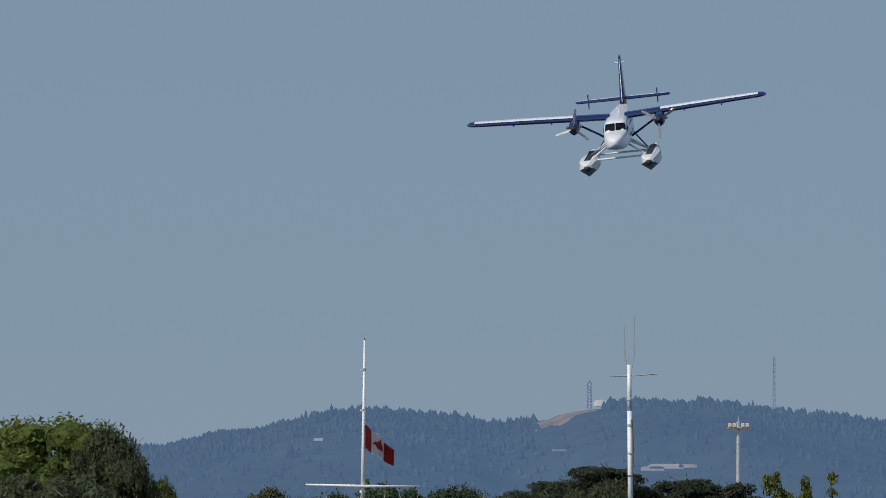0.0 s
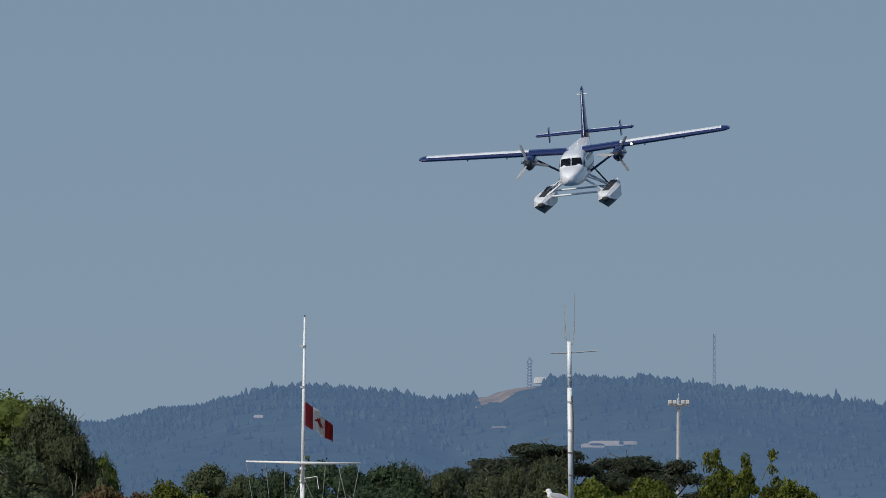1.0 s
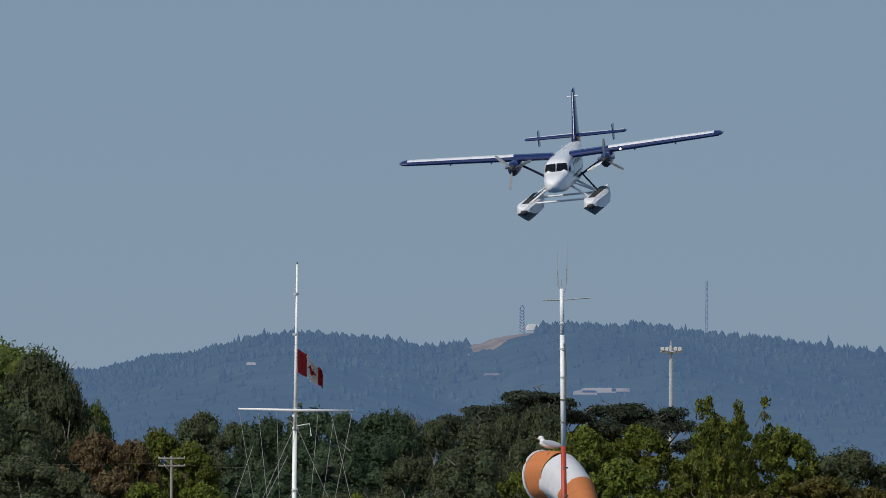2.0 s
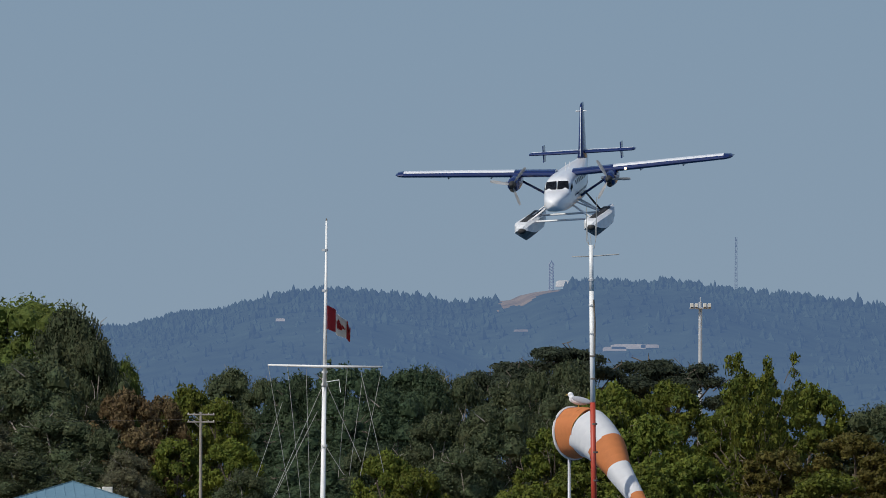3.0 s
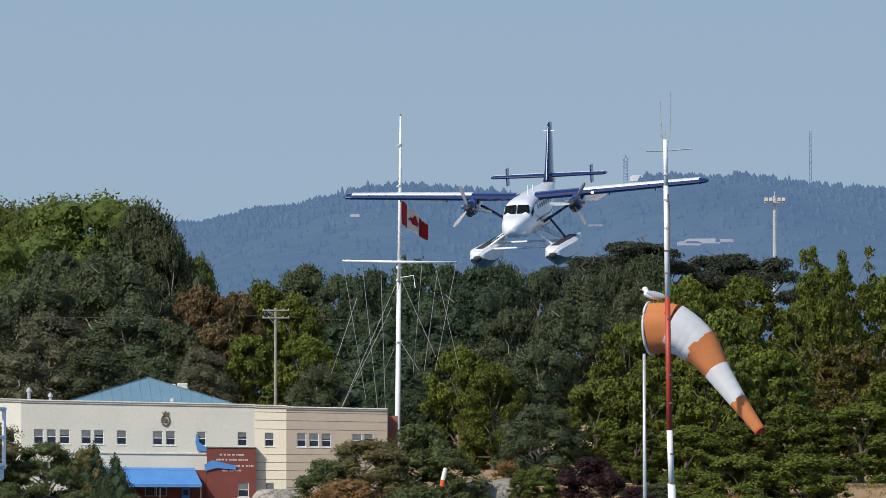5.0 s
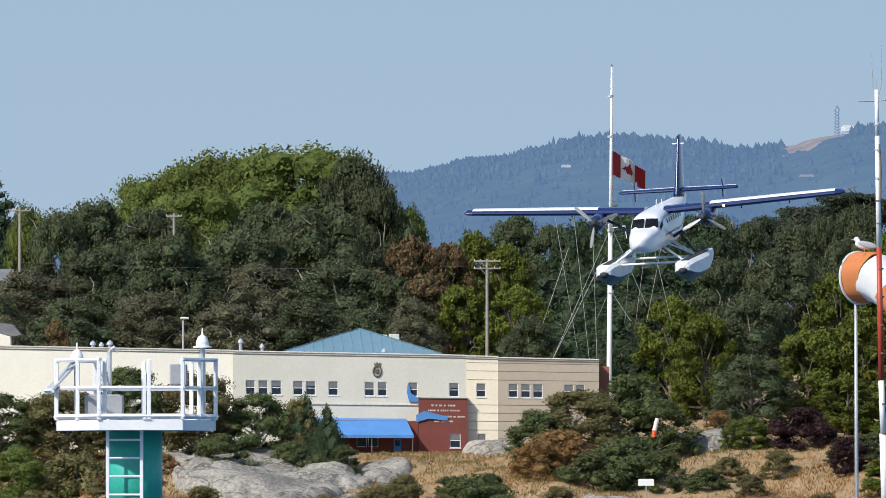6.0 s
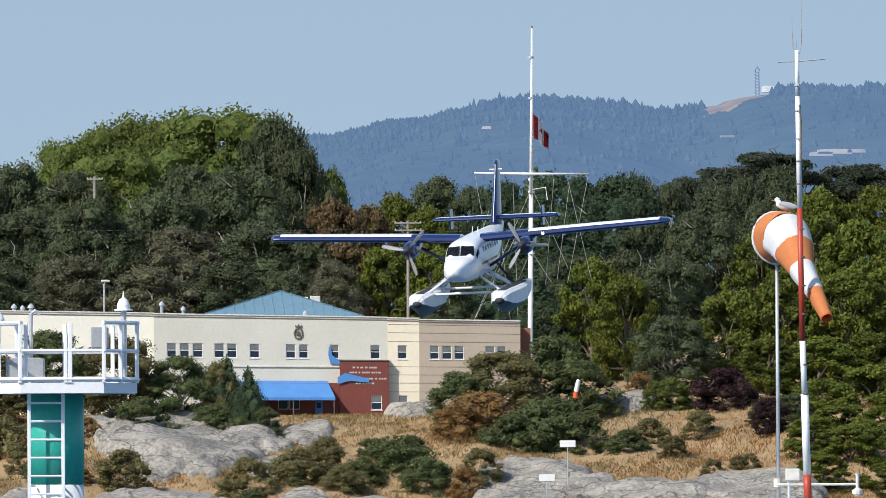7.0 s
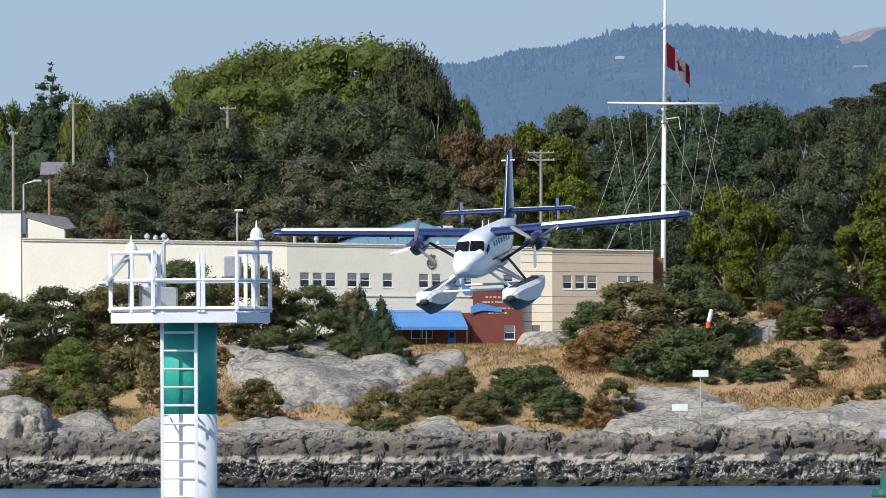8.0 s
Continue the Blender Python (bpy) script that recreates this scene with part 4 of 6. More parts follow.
def holed_wall(x0, x1, z0, z1, y0, y1, holes):
    """A wall panel with real openings (xa, xb, za, zb) right through it."""
    bm = bmesh.new()
    gx = sorted({x0, x1, *(h[0] for h in holes), *(h[1] for h in holes)})
    gz = sorted({z0, z1, *(h[2] for h in holes), *(h[3] for h in holes)})
    solid = {}
    for i in range(len(gx) - 1):
        for j in range(len(gz) - 1):
            cx, cz = (gx[i] + gx[i + 1]) / 2, (gz[j] + gz[j + 1]) / 2
            solid[i, j] = not any(h[0] < cx < h[1] and h[2] < cz < h[3] for h in holes)

    def quad(*p):
        bm.faces.new([bm.verts.new(q) for q in p])
    for (i, j), full in solid.items():
        if not full:
            continue
        a, b, c, d = gx[i], gx[i + 1], gz[j], gz[j + 1]
        quad((a, y0, c), (b, y0, c), (b, y0, d), (a, y0, d))
        quad((b, y1, c), (a, y1, c), (a, y1, d), (b, y1, d))
        for di, dj, p in ((-1, 0, ((a, y0, c), (a, y0, d), (a, y1, d), (a, y1, c))), (1, 0, ((b, y0, d), (b, y0, c), (b, y1, c), (b, y1, d))),
                          (0, -1, ((b, y0, c), (a, y0, c), (a, y1, c), (b, y1, c))), (0, 1, ((a, y0, d), (b, y0, d), (b, y1, d), (a, y1, d)))):
            if not solid.get((i + di, j + dj), False):
                quad(*p)
    bmesh.ops.remove_doubles(bm, verts=bm.verts[:], dist=0.0005)
    bmesh.ops.recalc_face_normals(bm, faces=bm.faces[:])
    return bm


def sash_window(parent, x0, x1, z0, z1, y, blind):
    """A two-sash window in its opening: frame, glass above and below, blind, sill."""
    t = 0.055
    fr = holed_wall(x0, x1, z0, z1, y + 0.05, y + 0.13, [(x0 + t, x1 - t, z0 + t, (z0 + z1) / 2 - t / 2), (x0 + t, x1 - t, (z0 + z1) / 2 + t / 2, z1 - t)])
    w = part("window", fr, window_white, parent, "white-framed sash window with a half-drawn blind")
    part("pane", box(x0 + t, x1 - t, y + 0.085, y + 0.095, z0 + t, (z0 + z1) / 2 - t / 2), window_glass, w)
    part("pane", box(x0 + t, x1 - t, y + 0.075, y + 0.082, (z0 + z1) / 2 + t / 2, z1 - t), window_glass, w)
    drop = (z1 - z0) * blind
    part("blind", box(x0 + t, x1 - t, y + 0.062, y + 0.070, z1 - t - drop, z1 - t), blind_grey, w, "pale roller blind")
    part("window_sill", box(x0 - 0.06, x1 + 0.06, y - 0.05, y + 0.05, z0 - 0.07, z0 - 0.004), window_white, w)


navy_building = holder("navy_building", (0, BD, bv(140)), "two-storey cream and tan building with sash windows and blue awning", "building")
HB = bv(140)


def bpart(name, bm, material, parent=None, label=""):
    for v in bm.verts:
        v.co -= Vector((0, BD, HB)) if parent is None else Vector((0, 0, 0))
    return part(name, bm, material, parent or navy_building, label)


def facade(name, a0, a1, top, y, material, label, upper, lower=()):
    x0, x1, z0, z1 = bu(a0), bu(a1), 0.0, bv(top) - HB
    holes = [(bu(p), bu(q), bv(256) - HB, bv(281) - HB) for p, q in upper] + [(bu(p), bu(q), bv(165) - HB, bv(190) - HB) for p, q in lower]
    w = part(name, holed_wall(x0, x1, z0, z1, y, y + 0.3, holes), material, navy_building, label)
    for k, h in enumerate(holes):
        sash_window(w, *h, y, (0.42, 0.5, 0.36, 0.46, 0.3)[k % 5])
    part("parapet_cap", box(x0 - 0.02, x1 + 0.02, y - 0.08, y + 0.42, z1, z1 + 0.10, 0.02), cap_white, w, "weathered parapet cap")
    # dark strip painted in as the shadow line below the cap
    part("cap_shadow_strip", box(x0, x1, y - 0.035, y - 0.002, z1 - 0.20, z1 - 0.12), trim_dark, w)
    return w


wall_1 = facade("wall", -744, -276, 331, 0.55, stucco_pale, "pale cream wall", [(-304, -288)])
wall_2 = facade("wall", -276, 137, 330, 0.0, stucco_mid, "grey-cream wall",
                [(-253.5, -236.7), (-230.8, -213.9), (-208, -190.2), (-169.4, -152), (-147, -129.8), (-107, -89.7), (-43, -25.8), (-19.9, -3.5), (34.6, 50.9), (106.8, 123.7)])
wall_3 = facade("wall", 137, 193, 329, -0.05, stucco_warm, "warm cream wall", [(154.9, 171.2)], [(156, 172)])
wall_4 = facade("wall", 193, 372, 327, -0.10, tan_board, "tan boarded wall", [(211.8, 228.1), (233.6, 250.4), (255.4, 272.2), (309.8, 326.7), (330.6, 347)])
for w, a0, a1, y in ((wall_3, 138, 192.5, -0.05), (wall_4, 193.5, 371, -0.10)):
    for k in range(11):
        b = 318 - 15.2 * k
        if 254 < b < 283 or (w is wall_3 and 163 < b < 193):
            continue
        wob = 0.02 * math.sin(k * 2.1)
        part("board_joint", box(bu(a0), bu(a1), y - 0.012, y - 0.001, bv(b) - HB + wob, bv(b) - HB + wob + 0.035), trim_dark, w)
part("side_wall", box(bu(371), bu(372), 0.2, 14, 0, bv(326) - HB), tan_board, navy_building)
part("side_wall", box(bu(-745), bu(-744), 0.85, 14, 0, bv(330) - HB), stucco_pale, navy_building)
part("rear_wall", box(bu(-744), bu(371), 14, 14.3, 0, bv(330) - HB), stucco_mid, navy_building)
part("flat_roof", box(bu(-743.5), bu(370.8), 0.9, 14, bv(323) - HB, bv(325) - HB), slate_roof, navy_building, "flat gravelled roof")
part("string_course", box(bu(-276), bu(51), -0.10, -0.004, bv(240) - HB, bv(242.5) - HB), cap_white, wall_2, "projecting string course")
part("chimney", box(bu(374), bu(392), 5, 6.2, bv(250) - HB, bv(317) - HB, 0.03), brick_red, navy_building, "red brick chimney")

# hipped metal roof with standing seams
apex = (bu(-53), 13.0, EYE[2] + 375 * 1163 / FOCUS - HB)
corners = [(bu(-186), 5.0, bv(334) - HB), (bu(96), 5.0, bv(334) - HB), (bu(96), 21.0, bv(334) - HB), (bu(-186), 21.0, bv(334) - HB)]
bm = bmesh.new()
top = bm.verts.new(apex)
ring = [bm.verts.new(c) for c in corners]
low_ring = [bm.verts.new((c[0], c[1], c[2] - 0.35)) for c in corners]
for k in range(4):
    bm.faces.new((ring[k], ring[(k + 1) % 4], top))
    bm.faces.new((low_ring[k], low_ring[(k + 1) % 4], ring[(k + 1) % 4], ring[k]))
hip_roof = part("roof", bm, metal_blue, navy_building, "blue-green hipped metal roof")
for k in range(4):
    p, q, t = Vector(corners[k]), Vector(corners[(k + 1) % 4]), Vector(apex)
    for j in range(17):
        f = j / 16
        foot = p.lerp(q, f)
        reach = 1 - abs(2 * f - 1)
        mid = (p + q) / 2
        up = foot + (t - mid) * max(0.02, reach)
        if j in (0, 16):
            up = t
        part("seam", tube([foot + Vector((0, 0, 0.02)), up + Vector((0, 0, 0.02))], 0.035 if j not in (0, 16) else 0.06, 4), metal_blue, hip_roof)
for a0, a1, b0, b1 in ((-18, -3, 352, 371), (0, 19, 352, 373)):
    part("roof_vent", box(bu(a0), bu(a1), 18, 19.5, bv(b0 - 14) - HB, bv(b1) - HB, 0.05), cap_white, navy_building, "pale roof vent box")
for a, b, r in ((-263, 351, 0.13), (-225, 343, 0.12), (-495, 343, 0.16), (-510, 340, 0.12), (-525, 342, 0.14), (-8, 339, 0.14), (-330, 340, 0.12)):
    pipe = part("roof_pipe", tube([(bu(a), 3, bv(322) - HB), (bu(a), 3, bv(b - 5) - HB), (bu(a), 3, bv(b - 4.5) - HB), (bu(a), 3, bv(b - 1) - HB), (bu(a), 3, bv(b + 3) - HB)], [r, r, r * 1.7, r * 1.5, r * 0.3], 10), galvanised, navy_building, "galvanised roof vent pipe")

# awning with the recessed ground floor under it
bm = bmesh.new()
front = [(bu(-176), -2.2, bv(186) - HB), (bu(44), -2.2, bv(186) - HB), (bu(30), -0.02, bv(216) - HB), (bu(-164), -0.02, bv(216) - HB)]
vs = [bm.verts.new(p) for p in front]
bm.faces.new(vs)
vl = [bm.verts.new((p[0], p[1], p[2] - (0.22 if k < 2 else 0.05))) for k, p in enumerate(front)]
for k in range(4):
    bm.faces.new((vs[k], vs[(k + 1) % 4], vl[(k + 1) % 4], vl[k]))
bm.faces.new(vl[::-1])
bmesh.ops.recalc_face_normals(bm, faces=bm.faces[:])
awning = part("awning", bm, awning_blue, navy_building, "faded blue cloth awning")
for a in (-174, -100, -30, 42):
    part("awning_post", tube([(bu(a), -2.1, 0.2), (bu(a), -2.1, bv(185) - HB)], 0.04, 6), trim_dark, awning)
part("shopfront", box(bu(-176), bu(52), -0.35, -0.01, 0, bv(212) - HB), red_wall, navy_building, "dark red ground floor front under the awning")
for a0, a1 in ((-56, -40), (-36, -20)):
    part("shop_window", box(bu(a0), bu(a1), -0.40, -0.36, bv(166) - HB, bv(181) - HB), window_glass, navy_building)
    part("shop_window_frame", holed_wall(bu(a0 - 1), bu(a1 + 1), bv(165) - HB, bv(182) - HB, -0.44, -0.36, [(bu(a0), bu(a1), bv(166) - HB, bv(181) - HB)]), window_white, navy_building)
door = part("door", box(bu(8), bu(22), -0.42, -0.36, bv(151) - HB, bv(180) - HB, 0.02), awning_blue, navy_building, "blue entrance door")
part("door_pane", box(bu(11), bu(19), -0.44, -0.425, bv(167) - HB, bv(177) - HB), window_glass, door)

# red annex with its lettered board
annex = part("annex", holed_wall(bu(52.4), bu(139), bv(148) - HB, bv(252) - HB, -0.75, -0.5, [(bu(107.8), bu(126.7), bv(164) - HB, bv(190) - HB)]), red_wall, navy_building, "dark red annex carrying a sign")
part("annex_side", box(bu(52.4), bu(54), -0.495, -0.002, bv(148) - HB, bv(252) - HB), red_wall, annex)
part("annex_side", box(bu(137.4), bu(139), -0.495, -0.06, bv(148) - HB, bv(252) - HB), red_wall, annex)
part("annex_roof", box(bu(51.4), bu(140), -0.82, -0.06, bv(252.2) - HB, bv(254) - HB), trim_dark, annex)
sash_window(annex, bu(107.8), bu(126.7), bv(164) - HB, bv(190) - HB, -0.75, 0.4)
rng = random.Random(5)
for row, (a0, a1, b) in enumerate(((75, 118, 240), (69, 125, 231), (61, 137, 220), (80, 113, 211.5))):
    a = a0
    while a < a1 - 2:
        w = rng.uniform(2.2, 5.5)
        part("lettering_bar", box(bu(a), bu(min(a + w, a1)), -0.765, -0.751, bv(b - 1.5) - HB, bv(b + 1.5) - HB), faded_white, annex, "row of white lettering" if a == a0 else "")
        a += w + rng.choice((0.9, 0.9, 3.0))
for pts, y in ((((48, 222), (62, 230), (104, 220), (104, 213), (70, 216), (49, 210)), -0.88), (((33, 276), (36, 277), (39, 262), (54, 251), (53, 246), (36, 246), (32, 262)), -0.12)):
    part("blue_cloth", prism([(bu(p), bv(q) - HB) for p, q in pts], y, y + 0.05), awning_blue, navy_building, "loose blue cloth hanging from the wall")
bm = bmesh.new()
for k in range(16):
    a = 6.2832 * k / 16
    own = bmesh.new()
    bmesh.ops.create_icosphere(own, subdivisions=1, radius=0.085, matrix=Matrix.Translation((bu(-20.8) + 0.30 * math.cos(a), -0.05, bv(300) - HB + 0.40 * math.sin(a))))
    merge(bm, own)
box(bu(-20.8) - 0.14, bu(-20.8) + 0.14, -0.10, -0.004, bv(296) - HB, bv(304) - HB, 0.03, bm)
prism([(bu(-20.8) + x, bv(310) - HB + z) for x, z in ((-0.2, 0), (0.2, 0), (0.26, 0.22), (0.1, 0.14), (0, 0.32), (-0.1, 0.14), (-0.26, 0.22))], -0.1, -0.004, bm)
part("crest", bm, bronze, wall_2, "dark crest with a wreath and crown")

# the roofline falls gently towards the tan end
for piece in navy_building.children_recursive:
    for v in piece.data.vertices:
        v.co.z *= 1 - 1.05e-4 * (v.co.x / BK + 70)

# taller white block with a lean-to, beyond the far end
white_wing = holder("white_block", (bu(-830), BD + 2, bv(140)), "plain white stuccoed block with a dark downpipe", "building")
part("wall", box(bu(-90), bu(85), 0, 10, 0, bv(393) - HB), white_block, white_wing)
part("downpipe", tube([(bu(83), -0.1, 0), (bu(83), -0.1, bv(398) - HB)], 0.06, 8), trim_dark, white_wing, "dark downpipe")
part("wall_box", box(bu(85.5), bu(91), -0.1, 0.5, bv(333) - HB, bv(354) - HB), blue_paint, white_wing, "dark blue box on the wall")
part("roof", box(bu(-92), bu(86), -0.1, 10.1, bv(393.2) - HB, bv(396) - HB), slate_roof, white_wing)
lean = holder("lean_to", (bu(-715), BD + 16, bv(200)), "low cream shed with a sloping grey roof", "building")
zz = bv(200)
part("wall", prism([(bu(-30), 0), (bu(36), 0), (bu(36), bv(366) - zz), (bu(-30), bv(386) - zz)], 0, 5), stucco_pale, lean)
part("roof", prism([(bu(-34), bv(388) - zz), (bu(38), bv(366.5) - zz), (bu(56), bv(369) - zz), (bu(40), bv(388) - zz), (bu(-34), bv(398) - zz)], 0.2, 7), slate_roof, lean)


def wood_house(a, b, d, wide, tall, wall_paint, roof_paint, label):
    """A small gabled house that shows between the trees: b is the rise of its eaves."""
    k = d / FOCUS
    x, z = a * k, EYE[2] + b * k
    base = height_at(x, d)
    w, h = wide * k / 2, z - base
    house = holder("house", (x, d, base), label, "house")
    part("wall", box(-w, w, 0, 6, 0, h), wall_paint, house)
    r = loft([[Vector((q, -0.4, h)), Vector((q, 3, h + tall * k)), Vector((q, 6.4, h)), Vector((q, 3, h + tall * k - 0.25))] for q in (-w - 0.4, w + 0.4)])
    part("roof", r, roof_paint, house, "shingled gable roof")
    for q in (-0.5, 0.4):
        part("window", box(q * w - 0.4, q * w + 0.4, -0.05, -0.004, h - 1.7, h - 0.7), window_glass, house)


wood_house(-689, 458, 1226, 30, 24, slate_roof, slate_roof, "grey shingled house gable among dark trees")
# ---------------------------------------------------------------- poles, mast and flag
pole_wood = surface("weathered_pole", (0.34, 0.31, 0.27), (0.24, 0.22, 0.19), rough=0.9, scale=1.5, fine=6)
brown_wood = surface("brown_pole", (0.33, 0.20, 0.11), (0.25, 0.15, 0.09), rough=0.9, scale=1.5, fine=6)
mast_white = surface("mast_white_paint", (0.84, 0.84, 0.82), (0.74, 0.74, 0.72), rough=0.45, scale=1.2, fine=8)
cable_grey = surface("cable", (0.40, 0.40, 0.38), rough=0.6, scale=4)


def utility_pole(a, top, d, arms, wide=22, material=pole_wood, label="weathered wooden utility pole with crossarms"):
    p = spot(a, top, d)
    z0 = height_at(p.x, d)
    k = d / FOCUS
    ob = holder("utility_pole", (p.x, d, z0), label, "utility pole", "utility poles")
    h = p.z - z0
    part("post", tube([(0, 0, -0.5), (0, 0, h)], [0.15, 0.11], 10), material, ob)
    for drop in arms:
        z = h - drop * k
        part("crossarm", box(-wide * k, wide * k, -0.14, -0.03, z - 0.06, z + 0.06), material, ob)
        for q in (-0.92, -0.5, 0.55, 0.95):
            part("insulator", tube([(q * wide * k, -0.08, z + 0.06), (q * wide * k, -0.08, z + 0.15)], [0.035, 0.025], 6), cap_white, ob)
        part("brace", tube([(-wide * k * 0.5, -0.1, z - 0.04), (0, -0.1, z - 0.55)], 0.025, 5), material, ob)
    return ob


util = utility_pole(174, 498, 1196, (4, 17), 24)
utility_pole(-380, 579, 1224, (5,), 14)
utility_pole(-653, 590, 1240, (6,), 19)
utility_pole(-760, 536, 1200, (5,), 8)
utility_pole(-696, 450, 1190, (), 8, brown_wood, "short brown wooden pole")


def street_lamp(a, top, d, arm):
    p = spot(a, top, d)
    z0 = height_at(p.x, d)
    ob = holder("street_lamp", (p.x, d, z0), "pale street lamp on a slim pole", "street lamp", "street lamps")
    h = p.z - z0
    part("pole", tube([(0, 0, 0), (0, 0, h - 0.2), (arm * 0.6, 0, h), (arm, 0, h + 0.02)], [0.09, 0.07, 0.06, 0.05], 8), galvanised, ob)
    part("head", box(arm - 0.35, arm + 0.35, -0.16, 0.16, h - 0.02, h + 0.16, 0.05), cap_white, ob, "pale lamp head")
    return ob


street_lamp(-742, 446, 1196, 1.1)
street_lamp(-364, 392, 1186, 0.12)
p = spot(1058, 697, 1330)
flood = holder("floodlight_mast", (p.x, 1330, height_at(p.x, 1330)), "grey floodlight mast with a ring of lamps", "floodlight mast")
fh = p.z - height_at(p.x, 1330)
part("pole", tube([(0, 0, -0.5), (0, 0, fh)], [0.24, 0.16], 10), galvanised, flood)
part("platform", box(-0.95, 0.95, -0.6, 0.6, fh - 0.62, fh - 0.5, 0.02), galvanised, flood)
part("spike", tube([(0, 0, fh), (0, 0, fh + 0.45)], 0.05, 6), galvanised, flood)
for x in (-0.78, -0.38, 0.38, 0.78):
    part("floodlight", box(x - 0.16, x + 0.16, -0.75, -0.45, fh - 0.5, fh - 0.15, 0.04), cap_white, flood, "pale floodlight")
for pts in (((-800, 500), (174, 486), (420, 492)),):
    d = 1198
    line = [spot(a, b, d if 0 < i else d + 10) for i, (a, b) in enumerate(pts)]
    out = []
    for u, v in zip(line, line[1:]):
        for k in range(9):
            t = k / 8
            q = u.lerp(v, t)
            q.z -= 0.5 * (1 - (2 * t - 1) ** 2)
            out.append(q)
    thing("power_line", tube(out, 0.008, 4), trim_dark, "thin slack overhead power line", "cable", group="power lines")

FD = 1170.0
FK = FD / FOCUS
fx, fbase = 391.5 * FK, height_at(391.5 * FK, FD)
flag_mast = holder("flag_mast", (fx, FD, fbase), "tall white naval flagstaff with a yard and rigging", "flagpole")


def fm(a, b, dy=0.0):
    return Vector((a * FK - fx, dy, EYE[2] + b * FK - fbase))


part("lower_mast", tube([fm(390, 200), fm(390, 300), fm(392.4, 560)], [0.22, 0.21, 0.17], 14), mast_white, flag_mast, smooth=True)
part("top_mast", tube([fm(392.4, 545, -0.2), fm(394, 690, -0.2), fm(395, 838, -0.2)], [0.16, 0.13, 0.07], 12), mast_white, flag_mast, smooth=True)
part("truck", tube([fm(395, 838, -0.2), fm(395, 842, -0.2)], [0.07, 0.05], 10), trim_dark, flag_mast, "dark mast cap")
part("yard", tube([fm(292, 582, -0.35), fm(393, 579.5, -0.35), fm(495, 579.5, -0.35)], [0.07, 0.12, 0.07], 10), mast_white, flag_mast, "white horizontal yard", smooth=True)
for b in (570, 548, 440, 786, 714):
    part("band", tube([fm(392.6, b - 2, -0.1), fm(392.6, b + 2, -0.1)], 0.24, 12), mast_white if b < 600 else galvanised, flag_mast)
RIG = [(293, 580, 326, 386), (327, 578, 354, 330), (360, 576, 368, 330), (392, 552, 294, 330), (395, 552, 445, 440), (433, 578, 421, 422), (460, 560, 442, 422),
       (494, 579, 464, 425), (457, 570, 490, 428), (394, 440, 421, 398), (390, 440, 370, 395), (318, 516, 282, 410), (380, 500, 310, 360)]
for a0, b0, a1, b1 in RIG:
    part("stay", tube([fm(a0, b0, -0.3), fm(a1 + (a1 - a0) * 0.25, b1 + (b1 - b0) * 0.25, -1.5 + (a0 % 7) * 0.5)], 0.019, 4), cable_grey, flag_mast)
part("gaff", tube([fm(395, 552, -0.3), fm(418, 556, -0.3), fm(421, 534, -0.3)], 0.045, 5), mast_white, flag_mast)

# flag: upright strips that swing as the cloth folds
flag_red = surface("flag_red_cloth", (0.38, 0.016, 0.024), (0.30, 0.012, 0.018), rough=0.8, scale=1.5, fine=6)
flag_white = surface("flag_white_cloth", (0.80, 0.80, 0.80), (0.70, 0.70, 0.70), rough=0.8, scale=1.5, fine=6)
flag = holder("flag", (397 * FK, FD - 0.45, EYE[2] + 688 * FK), "red and white maple leaf flag flying at half mast", "flag")
FLAG_N, FLAG_L, FLAG_H = 26, 3.45, 1.85
LEAF = [(0.0, 0.0), (0.12, 0.10), (0.2, 0.42), (0.3, 0.30), (0.4, 0.62), (0.5, 0.98), (0.6, 0.62), (0.7, 0.30), (0.8, 0.42), (0.88, 0.10), (1.0, 0.0)]
flag_strips = []
for k in range(FLAG_N):
    w = FLAG_L / FLAG_N
    f = (k + 0.5) / FLAG_N
    st = part("cloth_strip", box(0, w * 1.03, -0.008, 0.008, -FLAG_H, 0), flag_white if 0.25 < f < 0.75 else flag_red, flag)
    lx0, lx1 = (k / FLAG_N - 0.31) / 0.38, ((k + 1) / FLAG_N - 0.31) / 0.38
    if lx1 > 0 and lx0 < 1:
        lx0, lx1 = max(lx0, 0.001), min(lx1, 0.999)
        u0, u1 = (0.31 + 0.38 * lx0) * FLAG_L - k * w, (0.31 + 0.38 * lx1) * FLAG_L - k * w
        h0, h1 = (float(np.interp(q, *zip(*LEAF))) * 0.62 for q in (lx0, lx1))
        g0, g1 = (0.34 if 0.2 < q < 0.8 else 0.1 for q in (lx0, lx1))
        c = -FLAG_H / 2
        part("leaf_piece", prism([(u0, c - g0), (u1, c - g1), (u1, c + h1), (u0, c + h0)], -0.014, 0.014), flag_red, st)
    flag_strips.append(st)
# seconds, reach and drop of the fly end, phase of the folds, lean of the fly edge (degrees)
FLAG_ROWS = [(0.0, 52, 46, 0.0, 50), (0.5, 50, 46, 0.6, 52), (1.0, 50, 46, 1.2, 52), (1.5, 47, 50, 1.8, 55), (3.0, 42, 42, 3.4, 58), (3.5, 34, 36, 4.0, 62), (4.0, 24, 50, 4.6, 62), (5.5, 60, 42, 6.2, 48),
             (6.0, 58, 36, 6.6, 40), (6.5, 46, 40, 7.1, 55), (7.0, 27, 46, 7.7, 62), (7.5, 29, 58, 8.2, 58), (8.0, 42, 54, 8.7, 48)]


